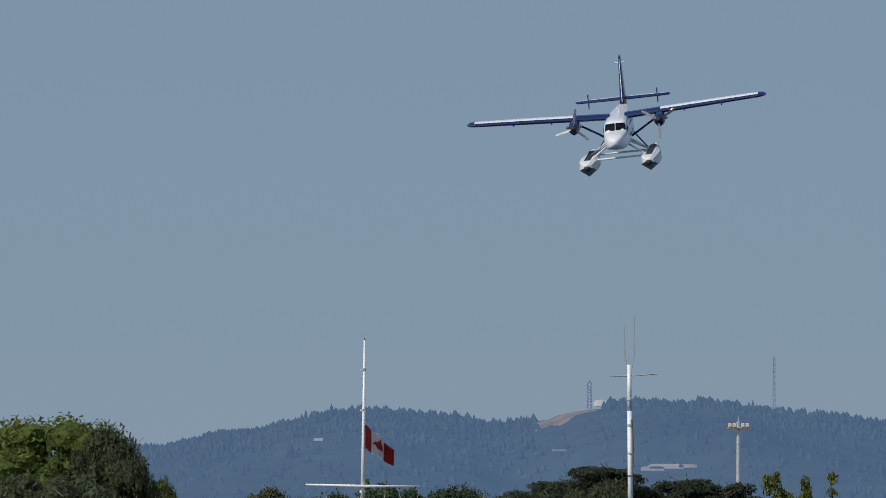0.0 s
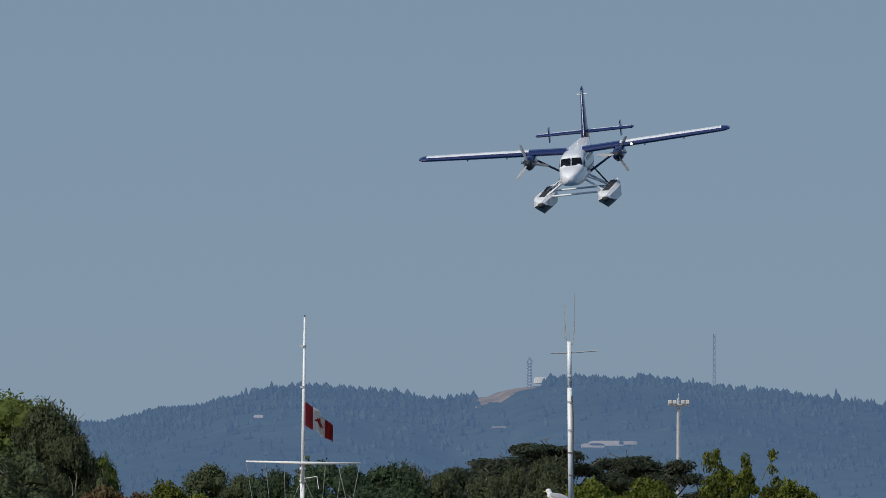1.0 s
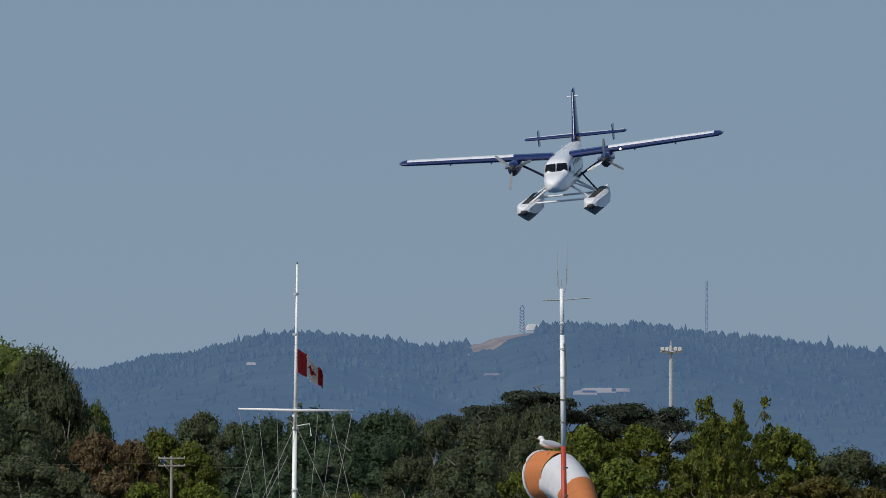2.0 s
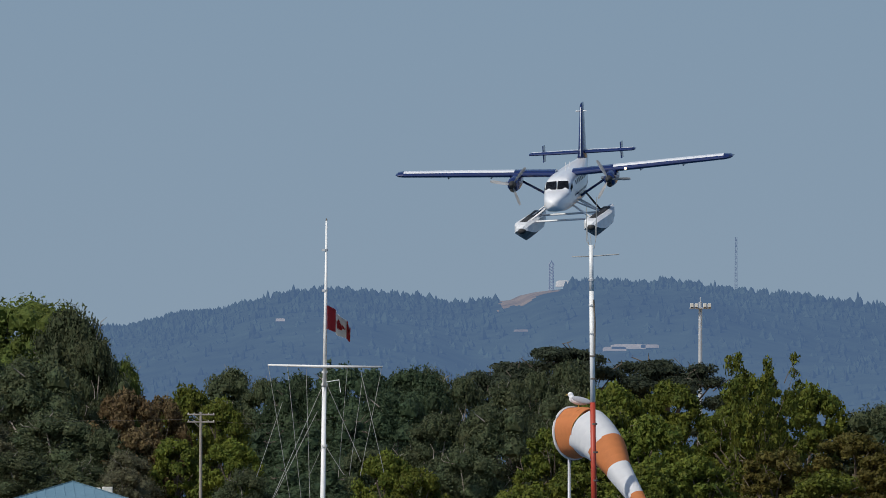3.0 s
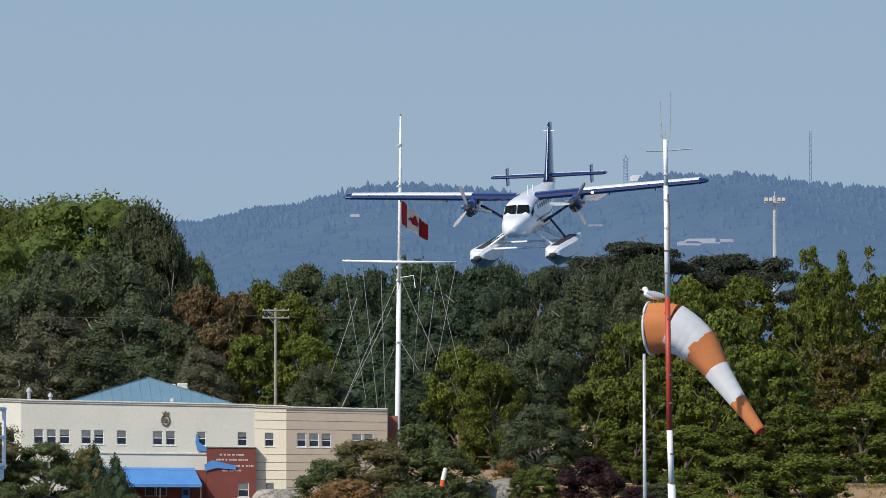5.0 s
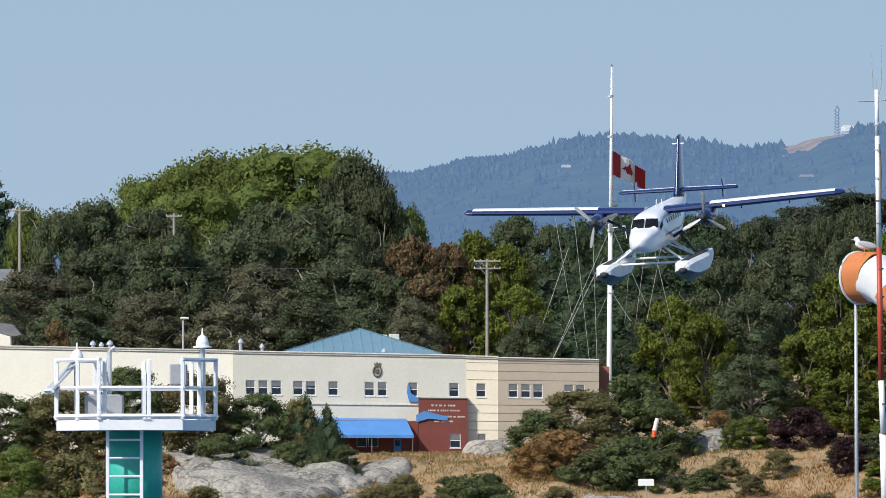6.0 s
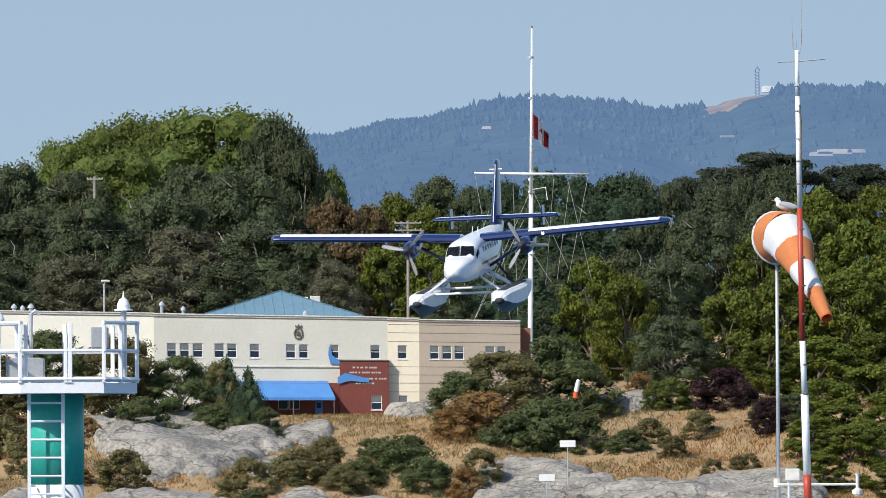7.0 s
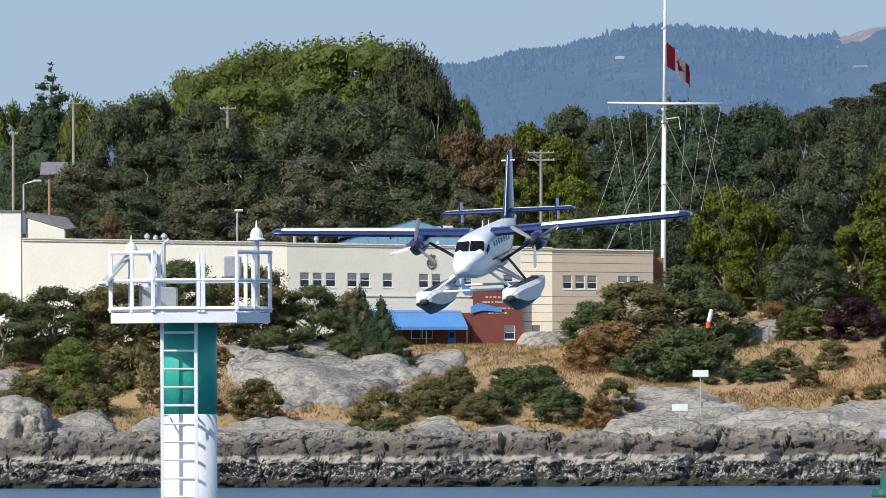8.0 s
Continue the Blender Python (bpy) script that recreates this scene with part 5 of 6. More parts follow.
def flag_poses(reach, drop, phase, lean):
    """Poses of the strips for one state of the cloth: upright strips that step down and swing in folds, leaning more towards the fly."""
    w = FLAG_L / FLAG_N
    want = min(0.98, reach * FK / FLAG_L)
    folds = [0.55 * math.sin(phase + k * 0.5) * min(1.0, 0.25 + k / 8) for k in range(FLAG_N)]
    lo, hi = 0.0, 1.5
    for _ in range(24):
        swing = (lo + hi) / 2
        mean = sum(math.cos(swing + q) for q in folds) / FLAG_N
        lo, hi = (swing, hi) if mean > want else (lo, swing)
    out, p = [], Vector((0, 0, 0))
    for k, q in enumerate(folds):
        f = k / FLAG_N
        tilt = radians(lean) * f ** 0.8
        out.append(Matrix.Translation(p) @ Matrix.Rotation(tilt, 4, "X") @ Matrix.Rotation(swing + q, 4, "Z"))
        p = p + Vector((math.cos(swing + q) * w, math.sin(swing + q) * w, -drop * FK / FLAG_N * (0.75 + 0.5 * f)))
    return out


# ---------------------------------------------------------------- green and white beacon in the harbour
EDGE = 256.0
beacon_green = surface("beacon_green", (0.040, 0.42, 0.33), (0.030, 0.35, 0.27), rough=0.45, scale=1.2, fine=10)
beacon_white = surface("beacon_white", (0.84, 0.84, 0.84), (0.74, 0.75, 0.76), rough=0.45, scale=1.2, fine=10)
beacon_grey = surface("beacon_grey_box", (0.34, 0.35, 0.37), (0.27, 0.28, 0.30), rough=0.5, scale=2)
panel_back = surface("panel_backing", (0.42, 0.44, 0.47), (0.34, 0.36, 0.39), rough=0.5, scale=2)
BX = -4.35
beacon = holder("beacon", (BX, EDGE, 0), "green and white cylindrical harbour beacon with railed platform", "beacon")
part("lower_column", tube([(0, 0, -2), (0, 0, 4.325)], 0.465, 40), beacon_white, beacon, "white lower column", smooth=False).data.shade_smooth()
part("upper_column", tube([(0, 0, 4.325), (0, 0, 5.88)], 0.465, 40), beacon_green, beacon, "green upper column").data.shade_smooth()
HEX = [(-0.60, -1.15), (0.83, -1.15), (1.38, -0.05), (0.95, 1.1), (-0.7, 1.1), (-1.35, -0.05)]
bm = bmesh.new()
lo_v, hi_v = [bm.verts.new((x, y, 5.885)) for x, y in HEX], [bm.verts.new((x, y, 6.06)) for x, y in HEX]
bm.faces.new(lo_v[::-1])
bm.faces.new(hi_v)
for k in range(6):
    bm.faces.new((lo_v[k], lo_v[(k + 1) % 6], hi_v[(k + 1) % 6], hi_v[k]))
deck = part("deck", bm, beacon_white, beacon, "white steel platform deck")
for k in range(6):
    (x0, y0), (x1, y1) = HEX[k], HEX[(k + 1) % 6]
    a, b = Vector((x0, y0, 0)), Vector((x1, y1, 0))
    n = 1 if k == 0 else 2
    for j in range(n):
        q = a.lerp(b, j / n)
        tall = 7.09
        part("rail_post", box(q.x - 0.035, q.x + 0.035, q.y - 0.035, q.y + 0.035, 6.06, tall, 0.008), beacon_white, beacon)
    d = (b - a).normalized() * 0.04
    for z in ((7.09, 6.61) if k not in (0, 3) else (6.61,)):
        part("rail", tube([a - d + Vector((0, 0, z)), b + d + Vector((0, 0, z))], 0.036, 6), beacon_white, beacon, "white handrail")
    part("toe_board", tube([a - d + Vector((0, 0, 6.12)), b + d + Vector((0, 0, 6.12))], 0.045, 4), beacon_white, beacon)
part("rail_post", box(-0.54, -0.47, -1.10, -1.03, 6.06, 7.09, 0.008), beacon_white, beacon)
part("rail_post", box(0.15, 0.21, -1.18, -1.12, 6.06, 6.90, 0.008), beacon_white, beacon)
part("rail_post", box(0.22, 0.29, -1.18, -1.11, 6.06, 7.09, 0.008), beacon_white, beacon)
ladder = part("ladder", box(-0.49, -0.43, -0.74, -0.70, -1.5, 6.1, 0.006), beacon_white, beacon, "white access ladder")
part("ladder_rail", box(0.09, 0.15, -0.74, -0.70, -1.5, 6.1, 0.006), beacon_white, ladder)
for k in range(24):
    part("rung", tube([(-0.44, -0.72, 5.72 - 0.312 * k), (0.10, -0.72, 5.72 - 0.312 * k)], 0.021, 6), beacon_white, ladder)
for z in (4.3, 2.6, 0.9):
    for x in (-0.46, 0.12):
        part("standoff", tube([(x, -0.72, z), (x * 0.8, -0.36, z)], 0.02, 6), galvanised, ladder)


def lantern(x, y, z0, z1):
    stem = part("lantern_post", tube([(x, y, z0), (x, y, z1)], 0.048, 10), galvanised, beacon, "galvanised lantern post")
    part("lantern", tube([(x, y, z1), (x, y, z1 + 0.02), (x, y, z1 + 0.03), (x, y, z1 + 0.10), (x, y, z1 + 0.13), (x, y, z1 + 0.19), (x, y, z1 + 0.22), (x, y, z1 + 0.34)],
                         [0.16, 0.16, 0.11, 0.11, 0.10, 0.07, 0.02, 0.008], 16), beacon_white, stem, "white domed lantern")


lantern(1.155, -0.35, 6.06, 7.30)
lantern(-1.0, 0.1, 6.06, 7.06)
part("equipment_box", box(-0.86, -0.20, -0.5, 0.1, 6.065, 6.50, 0.02), beacon_grey, beacon, "grey equipment box on the deck")
part("equipment_box", box(0.60, 0.90, -0.7, -0.4, 6.66, 7.02, 0.02), beacon_grey, beacon, "grey control box on the rail")
panel = part("solar_panel", box(-0.38, 0.38, -0.3, 0.3, -0.02, 0.02, 0.004), panel_back, beacon, "tilted pale grey solar panel")
for q in (-0.36, 0.36):
    part("panel_rim", box(q - 0.025, q + 0.025, -0.31, 0.31, -0.035, 0.035, 0.004), beacon_white, panel)
panel.matrix_basis = pose(-1.24, 0.1, 6.83, 0, -47, 12)
part("vent_tube", tube([(-0.45, 0.6, 6.06), (-0.45, 0.6, 7.25), (-0.38, 0.6, 7.32), (-0.3, 0.6, 7.25)], 0.035, 8), galvanised, beacon)

# ---------------------------------------------------------------- red and white mast, windsock and gull
WD = 245.0
WK = WD / FOCUS
mast_red = surface("mast_red_paint", (0.45, 0.055, 0.025), (0.36, 0.045, 0.022), rough=0.5, scale=1.5, fine=8)
sock_orange = surface("windsock_orange_cloth", (0.74, 0.27, 0.09), (0.62, 0.22, 0.075), rough=0.8, scale=1.2, fine=5, bump=0.01)
sock_white = surface("windsock_white_cloth", (0.84, 0.84, 0.84), (0.76, 0.76, 0.77), rough=0.8, scale=1.2, fine=5, bump=0.01)
sock_red = surface("windsock_inner_red", (0.62, 0.10, 0.035), rough=0.8, scale=3)
for cloth in (sock_orange, sock_white):
    see_through(cloth, 0.3)
concrete = surface("concrete_pile", (0.42, 0.41, 0.38), (0.32, 0.31, 0.29), rough=0.9, scale=1, fine=10)


def wpt(a, b, dy=0.0):
    return Vector((a * WK, WD + dy, EYE[2] + b * WK))


pile = holder("mooring_pile", (855 * WK, WD, 0), "concrete pile with a small instrument platform", "pile")
part("column", tube([(0, 0.3, -3), (0, 0.3, 3.85)], 0.5, 24), concrete, pile)
part("platform", box(-0.75, 1.1, -2.2, 1.1, 3.85, 4.0, 0.02), galvanised, pile, "galvanised platform")

MK = (WD - 1.7) / FOCUS


def mpt(a, b, dy=0.0):
    return Vector((a * MK, WD - 1.7 + dy, EYE[2] + b * MK))


mast = holder("marker_mast", (880 * MK, WD - 1.7, 4.0), "slim red and white banded mast with aerials", "mast")
org = Vector((880 * MK, WD - 1.7, 4.0))
for name, a0, b0, a1, b1, r0, r1, m in (("red_band", 880, 0, 878.6, 45, 0.066, 0.066, mast_red), ("white_band", 878.6, 45, 875, 188, 0.064, 0.064, mast_white), ("white_band", 875, 188, 871.5, 282, 0.050, 0.048, mast_white),
                                        ("red_band", 871.5, 282, 867.8, 518, 0.048, 0.044, mast_red), ("white_band", 867.8, 518, 865, 715, 0.043, 0.039, mast_white), ("white_band", 865, 715, 864, 797, 0.036, 0.034, mast_white)):
    part(name, tube([mpt(a0, b0) - org, mpt(a1, b1) - org], [r0, r1], 14), m, mast, smooth=True)
for b in (188, 240, 330, 380, 430, 480, 560, 600, 640, 690, 735):
    a = 879.5 - b * 0.0195
    part("clamp", tube([mpt(a, b - 1.5) - org, mpt(a, b + 1.5) - org], 0.054 if b > 188 else 0.07, 10), galvanised if b > 600 else trim_dark, mast)
part("conduit", tube([mpt(868.5, 700, -0.05) - org, mpt(871, 660, -0.06) - org, mpt(870.5, 600, -0.06) - org], 0.014, 6), trim_dark, mast)
for pts in (((860, 796), (858, 808), (856.5, 830)), ((864, 797), (863, 814)), ((869, 790), (872, 806), (872, 834)), ((856, 806), (855.5, 864)), ((873, 810), (873, 882)), ((860, 797), (855, 806))):
    part("aerial", tube([mpt(*q) - org for q in pts], 0.0055, 5), cable_grey, mast)
part("dipole", tube([mpt(830, 776) - org, mpt(864, 777) - org, mpt(914, 781) - org], 0.010, 5), cable_grey, mast)

sock_pole = holder("windsock_pole", (827.5 * WK, WD + 0.25, 4.0), "slim galvanised windsock pole", "pole")
part("pole", tube([(0.012, 0, 0), (0, 0, EYE[2] + 418 * WK - 4.0)], [0.034, 0.026], 12), galvanised, sock_pole, smooth=True)
part("collar", tube([(0, 0, 0.22), (0, 0, 0.36)], 0.07, 12), cap_white, sock_pole)
instruments = holder("instrument_arm", (868 * WK, WD - 0.2, 4.0), "white instrument arm with a small weather sensor", "instrument")
part("box", box(-0.26, -0.02, 0.0, 0.12, 0.32, 0.52, 0.015), cap_white, instruments)
part("arm", tube([(-0.4, 0.05, 0.26), (0.92, 0.05, 0.26)], 0.02, 8), cap_white, instruments)
part("upright", tube([(-0.2, 0.06, 0), (-0.2, 0.06, 0.34)], 0.03, 8), galvanised, instruments)
part("sensor", tube([(0.92, 0.05, 0.06), (0.92, 0.05, 0.10), (0.92, 0.05, 0.16), (0.92, 0.05, 0.20), (0.92, 0.05, 0.40), (0.92, 0.05, 0.44)], [0.02, 0.09, 0.09, 0.03, 0.03, 0.05], 10), cap_white, instruments, "white cup sensor")

SOCK_L = [0.40, 0.52, 0.53, 0.66, 0.64]
SOCK_R = [0.42, 0.405, 0.325, 0.215, 0.145, 0.095]
SOCK_N = 4                                   # short rings in each cloth band
windsock = holder("windsock", wpt(842, 463, 0.25), "orange and white banded windsock sagging in light wind", "windsock")
sock_parts = []
for k in range(5 * SOCK_N):
    band, n = k // SOCK_N, 32
    long = SOCK_L[band] / SOCK_N
    r0, r1 = (float(np.interp(q / SOCK_N, range(6), SOCK_R)) for q in (k, k + 1))
    rings = []
    for j in range(4):
        t = j / 3 * (1.4 if (k + 1) % SOCK_N else 1.16) - 0.03
        r = r0 + (r1 - r0) * t - 0.03 * max(0.0, t - 1)
        rings.append([Vector((t * long, r * math.cos(a) * (1 + 0.03 * math.sin(5 * a + 2 * band)), r * math.sin(a) * (1 + 0.02 * math.sin(4 * a + band)))) for a in (6.2832 * i / n for i in range(n))])
    bm = loft(rings, caps=False)
    bmesh.ops.solidify(bm, geom=bm.faces[:], thickness=0.006)
    bmesh.ops.recalc_face_normals(bm, faces=bm.faces[:])
    for e in bm.edges:
        e.smooth = e.calc_face_angle(0) < 0.9
    seg = part("cloth_band", bm, sock_white if band % 2 else sock_orange, windsock, "white cloth band" if band % 2 else "faded orange cloth band", smooth=True)
    sock_parts.append(seg)
    if k == 0:
        bm = bmesh.new()
        rim = [Vector((0, 0.43 * math.cos(6.2832 * i / 28), 0.43 * math.sin(6.2832 * i / 28))) for i in range(29)]
        part("rim", tube(rim, 0.022, 6, bm, caps=False), sock_white, seg, "white mouth rim")
    if k == 5 * SOCK_N - 1:
        part("end_hem", tube([(long, 0, 0), (long * 1.2, 0, 0)], [0.105, 0.095], 20, caps=False), sock_red, seg, "bright red end hem")
# seconds, then bearing and rise of the joints from mouth to tip
SOCK_FAR = ((838, 463), (877, 462), (920, 432), (949, 389), (985, 335), (1020, 284))
SOCK_NEAR = ((828, 465), (843, 466), (857, 438), (868, 406), (889, 365), (907, 321))
SOCK_ROWS = [(0.0, 0.5), (2.8, 0.5), (3.2, 0.62), (3.5, 0.75), (4.0, 0.97), (4.6, 1.0), (5.3, 1.1), (5.5, 1.0), (6.0, 0.55), (6.5, 0.12), (7.0, 0.0), (7.5, 0.15), (8.0, 0.3)]


def sock_poses(share):
    """Poses of the rings between the near and the far state, along one smooth bend."""
    pts = [Vector((n[0] + (f[0] - n[0]) * share, 0, n[1] + (f[1] - n[1]) * share)) * WK for n, f in zip(SOCK_NEAR, SOCK_FAR)]
    base = Vector((842 * WK, 0, 463 * WK))
    joints, y = [pts[0] - base], 0.0
    for k in range(5):
        y -= math.sqrt(max(0.0, SOCK_L[k] ** 2 - (pts[k + 1] - pts[k]).length_squared))
        joints.append(pts[k + 1] - base + Vector((0, y, 0)))
    ends = [joints[0] * 2 - joints[1]] + joints + [joints[5] * 2 - joints[4]]
    line = []
    for k in range(5):
        p0, p1, p2, p3 = ends[k:k + 4]
        for j in range(SOCK_N):
            t = j / SOCK_N
            line.append(0.5 * (2 * p1 + (p2 - p0) * t + (2 * p0 - 5 * p1 + 4 * p2 - p3) * t * t + (3 * p1 - p0 - 3 * p2 + p3) * t ** 3))
    line.append(joints[5])
    out = []
    for p, q in zip(line, line[1:]):
        way = (q - p).normalized()
        side = Vector((0, 0, 1)).cross(way).normalized()
        m = Matrix((way, side, way.cross(side))).transposed().to_4x4()
        m.translation = p
        out.append(m)
    return out


gull_white = surface("gull_white", (0.80, 0.80, 0.80), (0.70, 0.70, 0.70), rough=0.8, scale=8)
gull_grey = surface("gull_grey_wing", (0.42, 0.44, 0.47), (0.34, 0.36, 0.39), rough=0.8, scale=8)
gull_yellow = surface("gull_yellow", (0.6, 0.42, 0.06), rough=0.6, scale=8)


def ellipsoid(c, r, turn=(0, 0, 0)):
    bm = bmesh.new()
    bmesh.ops.create_uvsphere(bm, u_segments=16, v_segments=10, radius=1, matrix=Matrix.Translation(c) @ pose(0, 0, 0, *turn) @ Matrix.Diagonal((*r, 1)))
    return bm


gull = holder("gull", wpt(843, 507.5, 0.22), "white gull with grey wings perched on the windsock", "bird")
part("body", ellipsoid((0, 0, 0.155), (0.19, 0.08, 0.082), (0, 12, 0)), gull_white, gull, smooth=True)
part("head", ellipsoid((-0.155, 0, 0.275), (0.058, 0.045, 0.05)), gull_white, gull, smooth=True)
part("neck", tube([(-0.10, 0, 0.17), (-0.15, 0, 0.27)], [0.065, 0.045], 10), gull_white, gull, smooth=True)
part("beak", tube([(-0.20, 0, 0.272), (-0.255, 0, 0.262)], [0.014, 0.004], 6), gull_yellow, gull, "yellow beak")
for s in (-1, 1):
    part("wing", ellipsoid((0.06, s * 0.066, 0.165), (0.20, 0.026, 0.062), (0, 14, 0)), gull_grey, gull, "folded grey wing", smooth=True)
    part("leg", tube([(0.0, s * 0.03, 0.10), (0.01, s * 0.03, -0.01)], 0.008, 5), gull_yellow, gull)
part("tail", ellipsoid((0.24, 0, 0.105), (0.09, 0.03, 0.014), (0, 14, 0)), gull_grey, gull, "grey tail", smooth=True)
gull.scale = (0.84, 0.84, 0.84)


# ---------------------------------------------------------------- rocks, grass and small things on the bank
def rock_surface(name, pale, dark, tide=False):
    m = surface(name, pale, dark, rough=0.92, scale=0.42, fine=8, bump=0.4, spread=0.42)
    nt = m.node_tree
    p = nt.nodes["Principled BSDF"]
    src = p.inputs["Base Color"].links[0].from_socket
    where = nt.nodes.new("ShaderNodeNewGeometry")
    # cracks
    vor = node(nt, "ShaderNodeTexVoronoi", Scale=0.3)
    vor.feature = "DISTANCE_TO_EDGE"
    warp = node(nt, "ShaderNodeTexNoise", Scale=0.6, Detail=4.0)
    add = nt.nodes.new("ShaderNodeVectorMath")
    add.operation = "MULTIPLY_ADD"
    add.inputs[1].default_value = (2.6, 2.6, 2.6)
    nt.links.new(where.outputs["Position"], warp.inputs["Vector"])
    nt.links.new(warp.outputs["Color"], add.inputs[0])
    nt.links.new(where.outputs["Position"], add.inputs[2])
    squash = nt.nodes.new("ShaderNodeVectorMath")
    squash.operation = "MULTIPLY"
    squash.inputs[1].default_value = (0.55, 1.0, 1.9)
    nt.links.new(add.outputs[0], squash.inputs[0])
    nt.links.new(squash.outputs[0], vor.inputs["Vector"])
    line = nt.nodes.new("ShaderNodeMapRange")
    line.inputs[1].default_value, line.inputs[2].default_value = 0.0, 0.035
    line.inputs[3].default_value, line.inputs[4].default_value = 0.32, 1.0
    nt.links.new(vor.outputs["Distance"], line.inputs[0])
    dark_mix = nt.nodes.new("ShaderNodeMix")
    dark_mix.data_type, dark_mix.blend_type = "RGBA", "MULTIPLY"
    dark_mix.inputs[0].default_value = 1.0
    nt.links.new(src, dark_mix.inputs[6])
    nt.links.new(line.outputs[0], dark_mix.inputs[7])
    last = dark_mix.outputs[2]
    # lichen blotches
    blot = node(nt, "ShaderNodeTexNoise", Scale=2.4, Detail=6.0, Roughness=0.7)
    nt.links.new(where.outputs["Position"], blot.inputs["Vector"])
    ramp = nt.nodes.new("ShaderNodeMapRange")
    ramp.inputs[1].default_value, ramp.inputs[2].default_value = 0.54, 0.72
    nt.links.new(blot.outputs[0], ramp.inputs[0])
    mix = nt.nodes.new("ShaderNodeMix")
    mix.data_type = "RGBA"
    mix.inputs[7].default_value = (0.105, 0.098, 0.08, 1)
    nt.links.new(ramp.outputs[0], mix.inputs[0])
    nt.links.new(last, mix.inputs[6])
    last = mix.outputs[2]
    if tide:
        # tide marks: weed below, then barnacles, then a bleached band
        pos = nt.nodes.new("ShaderNodeSeparateXYZ")
        nt.links.new(where.outputs["Position"], pos.inputs[0])
        wob = node(nt, "ShaderNodeTexNoise", Scale=0.5, Detail=5.0)
        nt.links.new(where.outputs["Position"], wob.inputs["Vector"])
        h = nt.nodes.new("ShaderNodeMath")
        h.operation = "MULTIPLY_ADD"
        h.inputs[1].default_value = 1.1
        nt.links.new(wob.outputs[0], h.inputs[0])
        nt.links.new(pos.outputs["Z"], h.inputs[2])
        barn = node(nt, "ShaderNodeTexNoise", Scale=2.7, Detail=7.0, Roughness=0.8)
        nt.links.new(where.outputs["Position"], barn.inputs["Vector"])
        br = nt.nodes.new("ShaderNodeMapRange")
        br.inputs[1].default_value, br.inputs[2].default_value = 0.515, 0.58
        nt.links.new(barn.outputs[0], br.inputs[0])
        bmix = nt.nodes.new("ShaderNodeMix")
        bmix.data_type = "RGBA"
        bmix.inputs[6].default_value, bmix.inputs[7].default_value = (0.022, 0.021, 0.020, 1), (0.36, 0.34, 0.30, 1)
        nt.links.new(br.outputs[0], bmix.inputs[0])
        low = nt.nodes.new("ShaderNodeMapRange")
        low.inputs[1].default_value, low.inputs[2].default_value = 2.3, 2.45
        nt.links.new(h.outputs[0], low.inputs[0])
        m1 = nt.nodes.new("ShaderNodeMix")
        m1.data_type = "RGBA"
        nt.links.new(low.outputs[0], m1.inputs[0])
        nt.links.new(bmix.outputs[2], m1.inputs[6])
        band = nt.nodes.new("ShaderNodeMapRange")
        band.inputs[1].default_value, band.inputs[2].default_value = 2.75, 2.95
        nt.links.new(h.outputs[0], band.inputs[0])
        pale = nt.nodes.new("ShaderNodeMix")
        pale.data_type = "RGBA"
        pale.inputs[6].default_value = (0.31, 0.285, 0.24, 1)
        nt.links.new(band.outputs[0], pale.inputs[0])
        # dark splash zone above the pale band, then clean rock
        splash = nt.nodes.new("ShaderNodeMapRange")
        splash.inputs[1].default_value, splash.inputs[2].default_value = 3.6, 4.2
        nt.links.new(h.outputs[0], splash.inputs[0])
        stain = nt.nodes.new("ShaderNodeMix")
        stain.data_type = "RGBA"
        stain.inputs[6].default_value = (0.082, 0.070, 0.057, 1)
        nt.links.new(splash.outputs[0], stain.inputs[0])
        nt.links.new(last, stain.inputs[7])
        nt.links.new(stain.outputs[2], pale.inputs[7])
        nt.links.new(pale.outputs[2], m1.inputs[7])
        weed = nt.nodes.new("ShaderNodeMapRange")
        weed.inputs[1].default_value, weed.inputs[2].default_value = 1.0, 1.35
        nt.links.new(h.outputs[0], weed.inputs[0])
        m2 = nt.nodes.new("ShaderNodeMix")
        m2.data_type = "RGBA"
        m2.inputs[6].default_value = (0.018, 0.022, 0.012, 1)
        nt.links.new(weed.outputs[0], m2.inputs[0])
        nt.links.new(m1.outputs[2], m2.inputs[7])
        last = m2.outputs[2]
    nt.links.new(last, p.inputs["Base Color"])
    return m


granite = rock_surface("grey_granite", (0.375, 0.345, 0.298), (0.165, 0.155, 0.138))
granite_tide = rock_surface("tidal_granite", (0.27, 0.24, 0.195), (0.10, 0.09, 0.075), tide=True)


def ridged(x, y, z, octaves=4):
    t, amp, f = 0.0, 1.0, 1.0
    for _ in range(octaves):
        t += amp * (1 - 2 * abs(noise.noise(Vector((x * f, y * f, z * f)))))
        amp, f = amp * 0.5, f * 2.1
    return t


